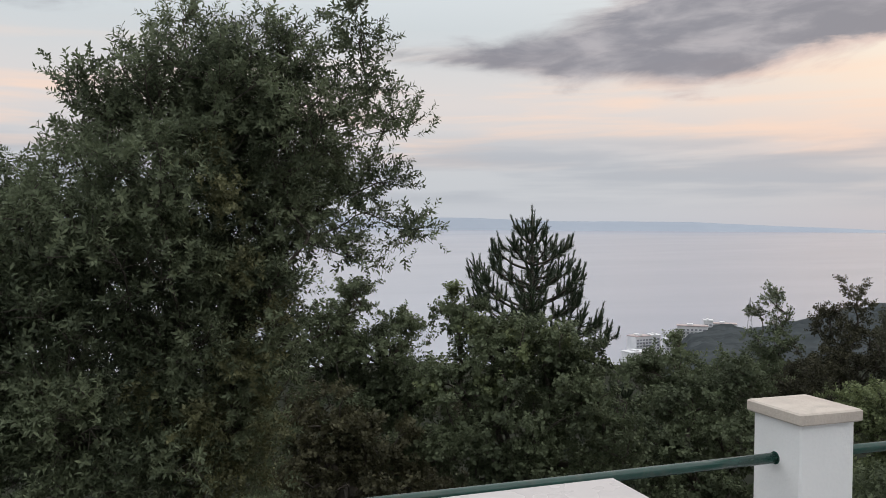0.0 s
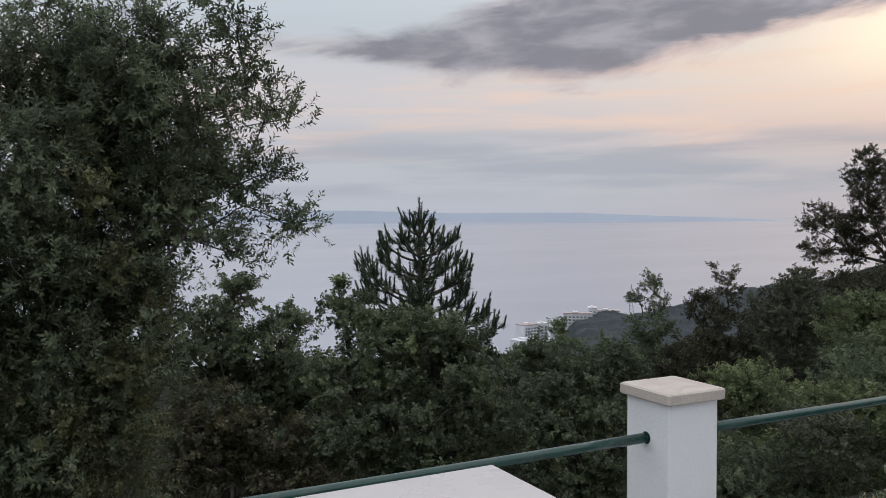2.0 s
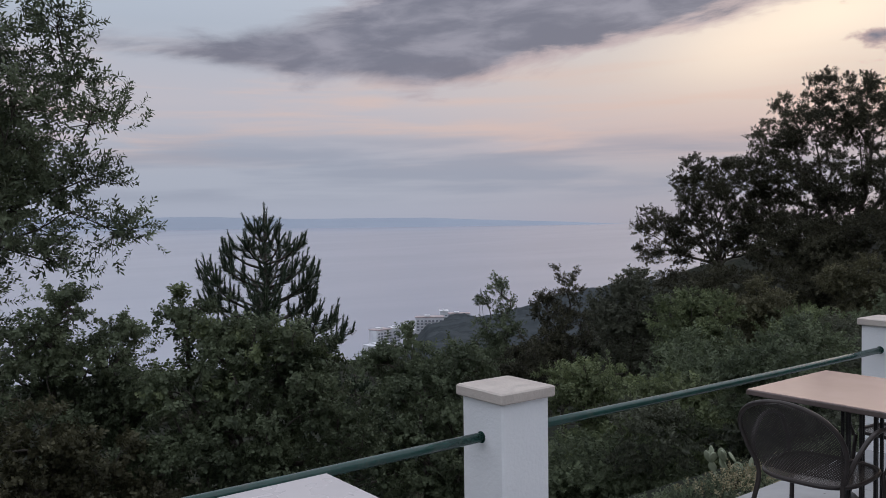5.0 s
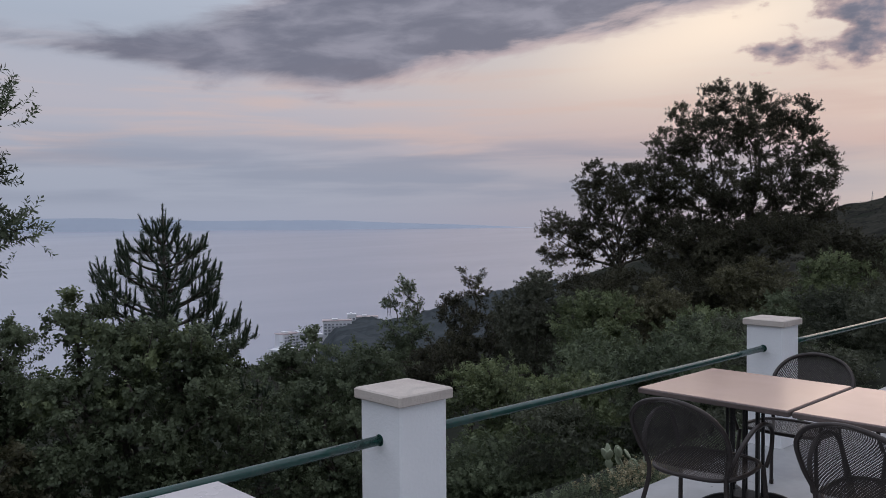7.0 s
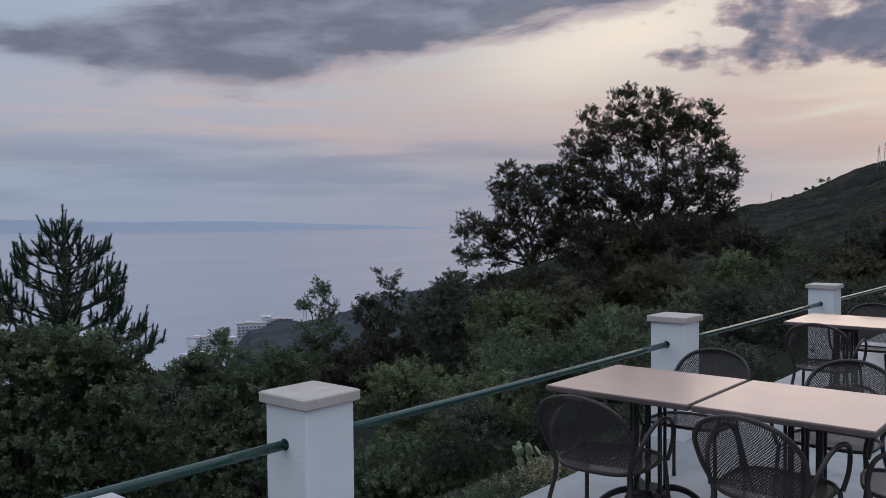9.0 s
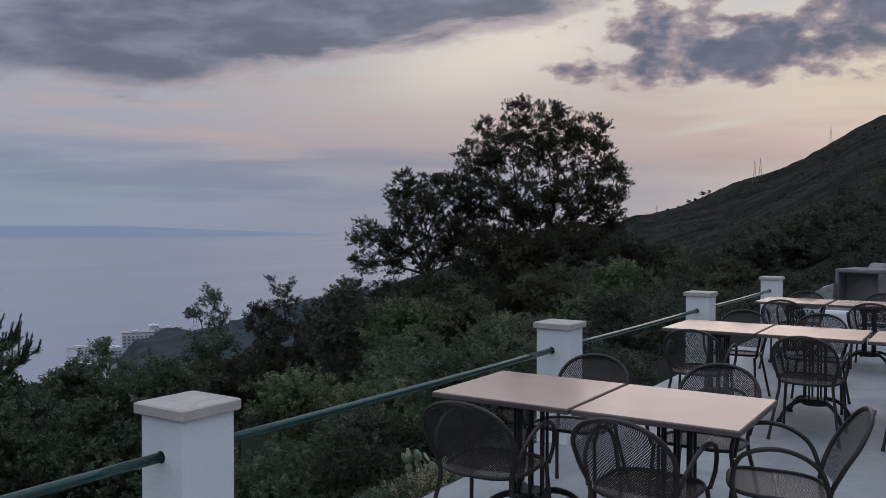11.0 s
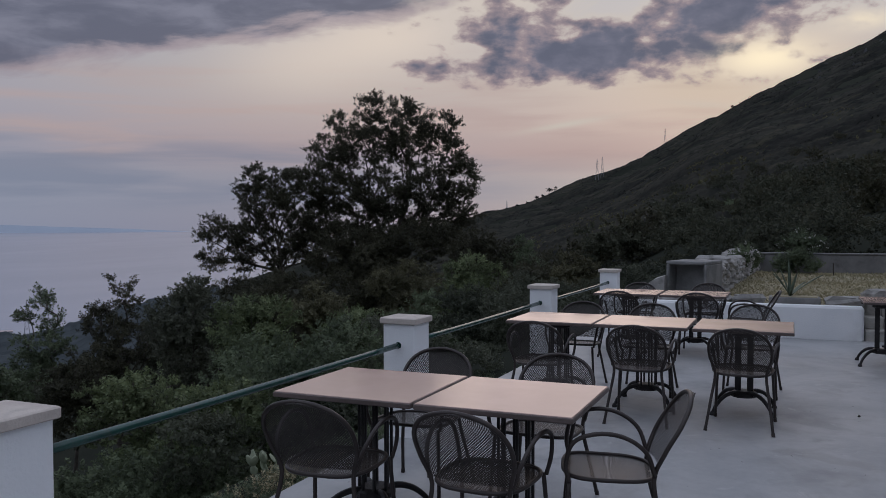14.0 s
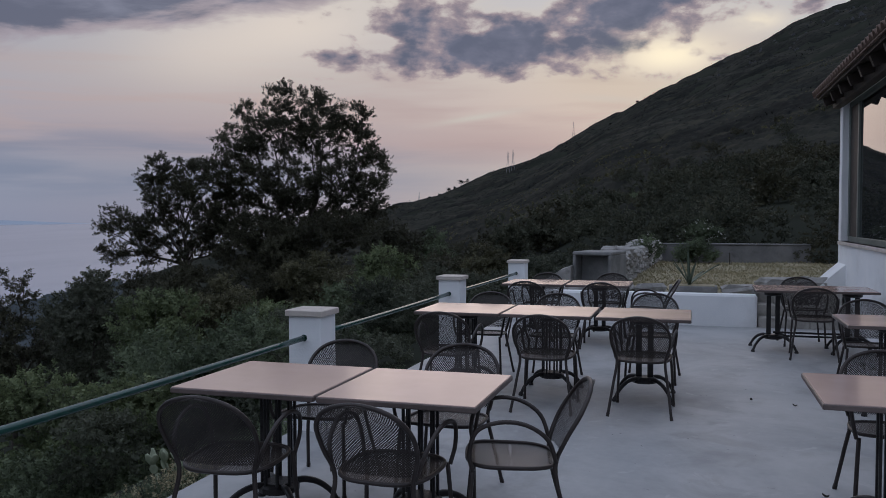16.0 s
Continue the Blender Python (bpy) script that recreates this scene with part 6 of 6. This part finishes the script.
def build_verge():
    """Weeds and grass on the bank just outside the terrace."""
    rng = np.random.default_rng(51)
    n = 1500
    x, y = rng.uniform(4.6, 11.5, n), 4.12 + 0.9 * rng.random(n)
    p = np.array([(a, b, ground_z(a, b)) for a, b in zip(x, y)])
    me = scatter("weeds", NARROW, p, rng.normal(scale=0.4, size=(n, 3)) + [0, 0, 1.0], rng.uniform(0.3, 0.75, n), rng)
    tagged(part("weeds", me, OLIVE_LEAF), "grey-green weeds on the bank outside the terrace", "weeds", kind="stuff")
    n = 3600
    x, y = rng.uniform(5.2, 10.5, n), 4.12 + 0.85 * rng.random(n) ** 1.3
    p = np.array([(a, b, ground_z(a, b)) for a, b in zip(x, y)])
    me = scatter("bank_grass", IVY, p, rng.normal(scale=0.5, size=(n, 3)) + [0, 0, 1.0], rng.uniform(0.3, 0.6, n), rng)
    tagged(part("bank_grass", me, BROAD_LEAF), "low green grass and herbs on the bank outside the terrace", "grass", kind="stuff")
    # a paler patch of dry herbs about the prickly pear
    n = 150
    x, y = rng.normal(6.95, 0.30, n), rng.normal(4.72, 0.13, n)
    p = np.array([(a, b, ground_z(a, b) + 0.02) for a, b in zip(x, y)])
    me = scatter("dry_herbs", IVY, p, rng.normal(scale=0.5, size=(n, 3)) + [0, 0, 1.0], rng.uniform(0.4, 0.9, n), rng)
    tagged(part("dry_herbs", me, GRASS_BLADE), "pale dry herbs round a prickly pear", "herbs", kind="stuff")
    r = random.Random(52)
    g = Geo()
    for i in range(120):
        a, b, s = r.uniform(4.6, 11.5), 4.1 + 0.8 * r.random(), r.uniform(0.02, 0.06)
        stone(g, r, a, b, ground_z(a, b) - 0.01, s * r.uniform(0.8, 1.5), s, s * 0.7)
    tagged(part("rubble", g, GREY_STONE), "loose grey rubble on the bank outside the terrace", "stones", kind="stuff")


build_verge()


# ---- far buildings and pylons ----
def build_hotel(az, r, wide, deep, high, el, turn, red=False):
    p = polar(az, el, r)
    ob = thing("hotel", "distant white hotel block near the shore", "building", "shore hotels", at=pose(p.x, p.y, p.z - high, 0, 0, turn))
    part("wall", Geo().box(-wide / 2, -deep / 2, -25, wide / 2, deep / 2, high, 0.2), TOWER_WHITE, ob)
    part("roof", Geo().box(-wide / 2 - 0.5, -deep / 2 - 0.5, high, wide / 2 + 0.5, deep / 2 + 0.5, high + 0.8, 0.1), TOWER_RED if red else TOWER_WHITE, ob)
    part("roof_house", Geo().box(-wide * 0.18, -deep * 0.3, high + 0.8, wide * 0.02, deep * 0.3, high + 2.2, 0.1), TOWER_WHITE, ob)
    me = Geo().box(-1.2, -0.25, 0, 1.2, 0.25, 1.7, 0.05).mesh("window")
    me2 = Geo().box(-1.6, -0.6, -0.15, 1.6, 0.6, 0.0, 0.05).mesh("balcony")
    floors = int(high / 3.2)
    for f in range(floors):
        for k in range(int(wide / 4.0)):
            x = -wide / 2 + 2.6 + 4.0 * k
            w = part("window", me, TOWER_DARK, ob)
            w.matrix_basis = pose(x, -deep / 2 - 0.05, 1.0 + 3.2 * f)
            b = part("balcony", me2, TOWER_WHITE, ob)
            b.matrix_basis = pose(x, -deep / 2 - 0.6, 0.7 + 3.2 * f)
    return ob


build_hotel(33.3, 880, 20, 14, 15, -7.5, 8, True)
build_hotel(34.3, 890, 9, 12, 18, -7.4, -12)
build_hotel(35.3, 900, 12, 12, 12, -7.6, -20)
build_hotel(36.75, 880, 30, 12, 15, -6.70, -34, True)
build_hotel(37.75, 925, 9, 12, 19, -6.30, -34)
build_hotel(38.75, 950, 26, 12, 10, -6.48, -38, True)
build_hotel(33.1, 850, 24, 16, 5, -8.55, 4)
build_hotel(33.9, 845, 14, 12, 5, -8.7, 20, True)


def build_headland():
    """The wooded spur above the shore, distance haze put into its colour: a lumpy canopy over the ground."""
    g = Geo()
    rows, cols = 60, 150
    for i in range(rows):
        r = 260 * (1290 / 260) ** (i / (rows - 1))
        for j in range(cols):
            p = polar(35.0 + 17.0 * j / (cols - 1), 0, r)
            lump = 2.4 * noise.noise((p.x * 0.07, p.y * 0.07, 3.0)) + 1.8 * noise.noise((p.x * 0.2, p.y * 0.2, 6.0))
            g.v.append((p.x, p.y, ground_z(p.x, p.y) + (2.2 + lump if 0 < j < cols - 1 and i else -1.0)))
    for i in range(rows - 1):
        for j in range(cols - 1):
            k = i * cols + j
            g.f.append((k, k + cols, k + cols + 1, k + 1))
    tagged(part("headland_woods", g, HEADLAND, soft=True), "wooded headland above the shore, tinted haze blue", "woods", kind="stuff")


build_headland()


def build_ridge_trees():
    """A few small trees dark on the far ridge."""
    r = random.Random(77)
    for az, wide in ((72.3, 2.2), (73.0, 2.4), (73.6, 3.4), (74.0, 2.2), (74.5, 4.2), (74.9, 3.4), (86.4, 2.0)):
        p = polar(az, 0, 1240)
        z = ground_z(p.x, p.y)
        blobs = [((p.x + r.uniform(-1, 1) * wide * 0.5, p.y + r.uniform(-1, 1) * wide * 0.5, z + wide * r.uniform(0.9, 1.8)), wide * r.uniform(0.5, 0.8)) for _ in range(4)]
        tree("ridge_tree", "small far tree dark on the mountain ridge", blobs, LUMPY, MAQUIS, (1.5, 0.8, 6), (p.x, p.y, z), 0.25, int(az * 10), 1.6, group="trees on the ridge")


build_ridge_trees()


def build_pylon(az, r, el, high):
    p = polar(az, el, r)
    ob = thing("power_pylon", "thin steel lattice power pylon on the far slope", "pylon", "power pylons", at=pose(p.x, p.y, p.z, 0, 0, -az))
    b = high * 0.085
    for sx in (-1, 1):
        for sy in (-1, 1):
            part("leg", Geo().tube([(sx * b, sy * b, -4), (sx * b * 0.25, sy * b * 0.25, high * 0.75), (0, 0, high)], high * 0.011, 4), STEEL, ob)
    for k in range(6):
        z0, z1 = high * 0.12 * k, high * 0.12 * (k + 1)
        w0, w1 = b * (1 - z0 / high), b * (1 - z1 / high)
        part("brace", Geo().tube([(-w0, -w0, z0), (w1, -w1, z1)], high * 0.004, 4), STEEL, ob)
        part("brace", Geo().tube([(w0, -w0, z0), (-w1, -w1, z1)], high * 0.004, 4), STEEL, ob)
    for z in (0.72, 0.86):
        part("cross_arm", Geo().tube([(-high * 0.085, 0, high * z), (high * 0.085, 0, high * z)], high * 0.006, 4), STEEL, ob)
    return ob


build_pylon(40.34, 700, -6.47, 22)
build_pylon(77.69, 1150, 3.25, 25)
build_pylon(78.04, 1150, 3.37, 25)
build_pylon(82.15, 1200, 5.58, 18)
build_pylon(71.56, 1250, 0.70, 22)
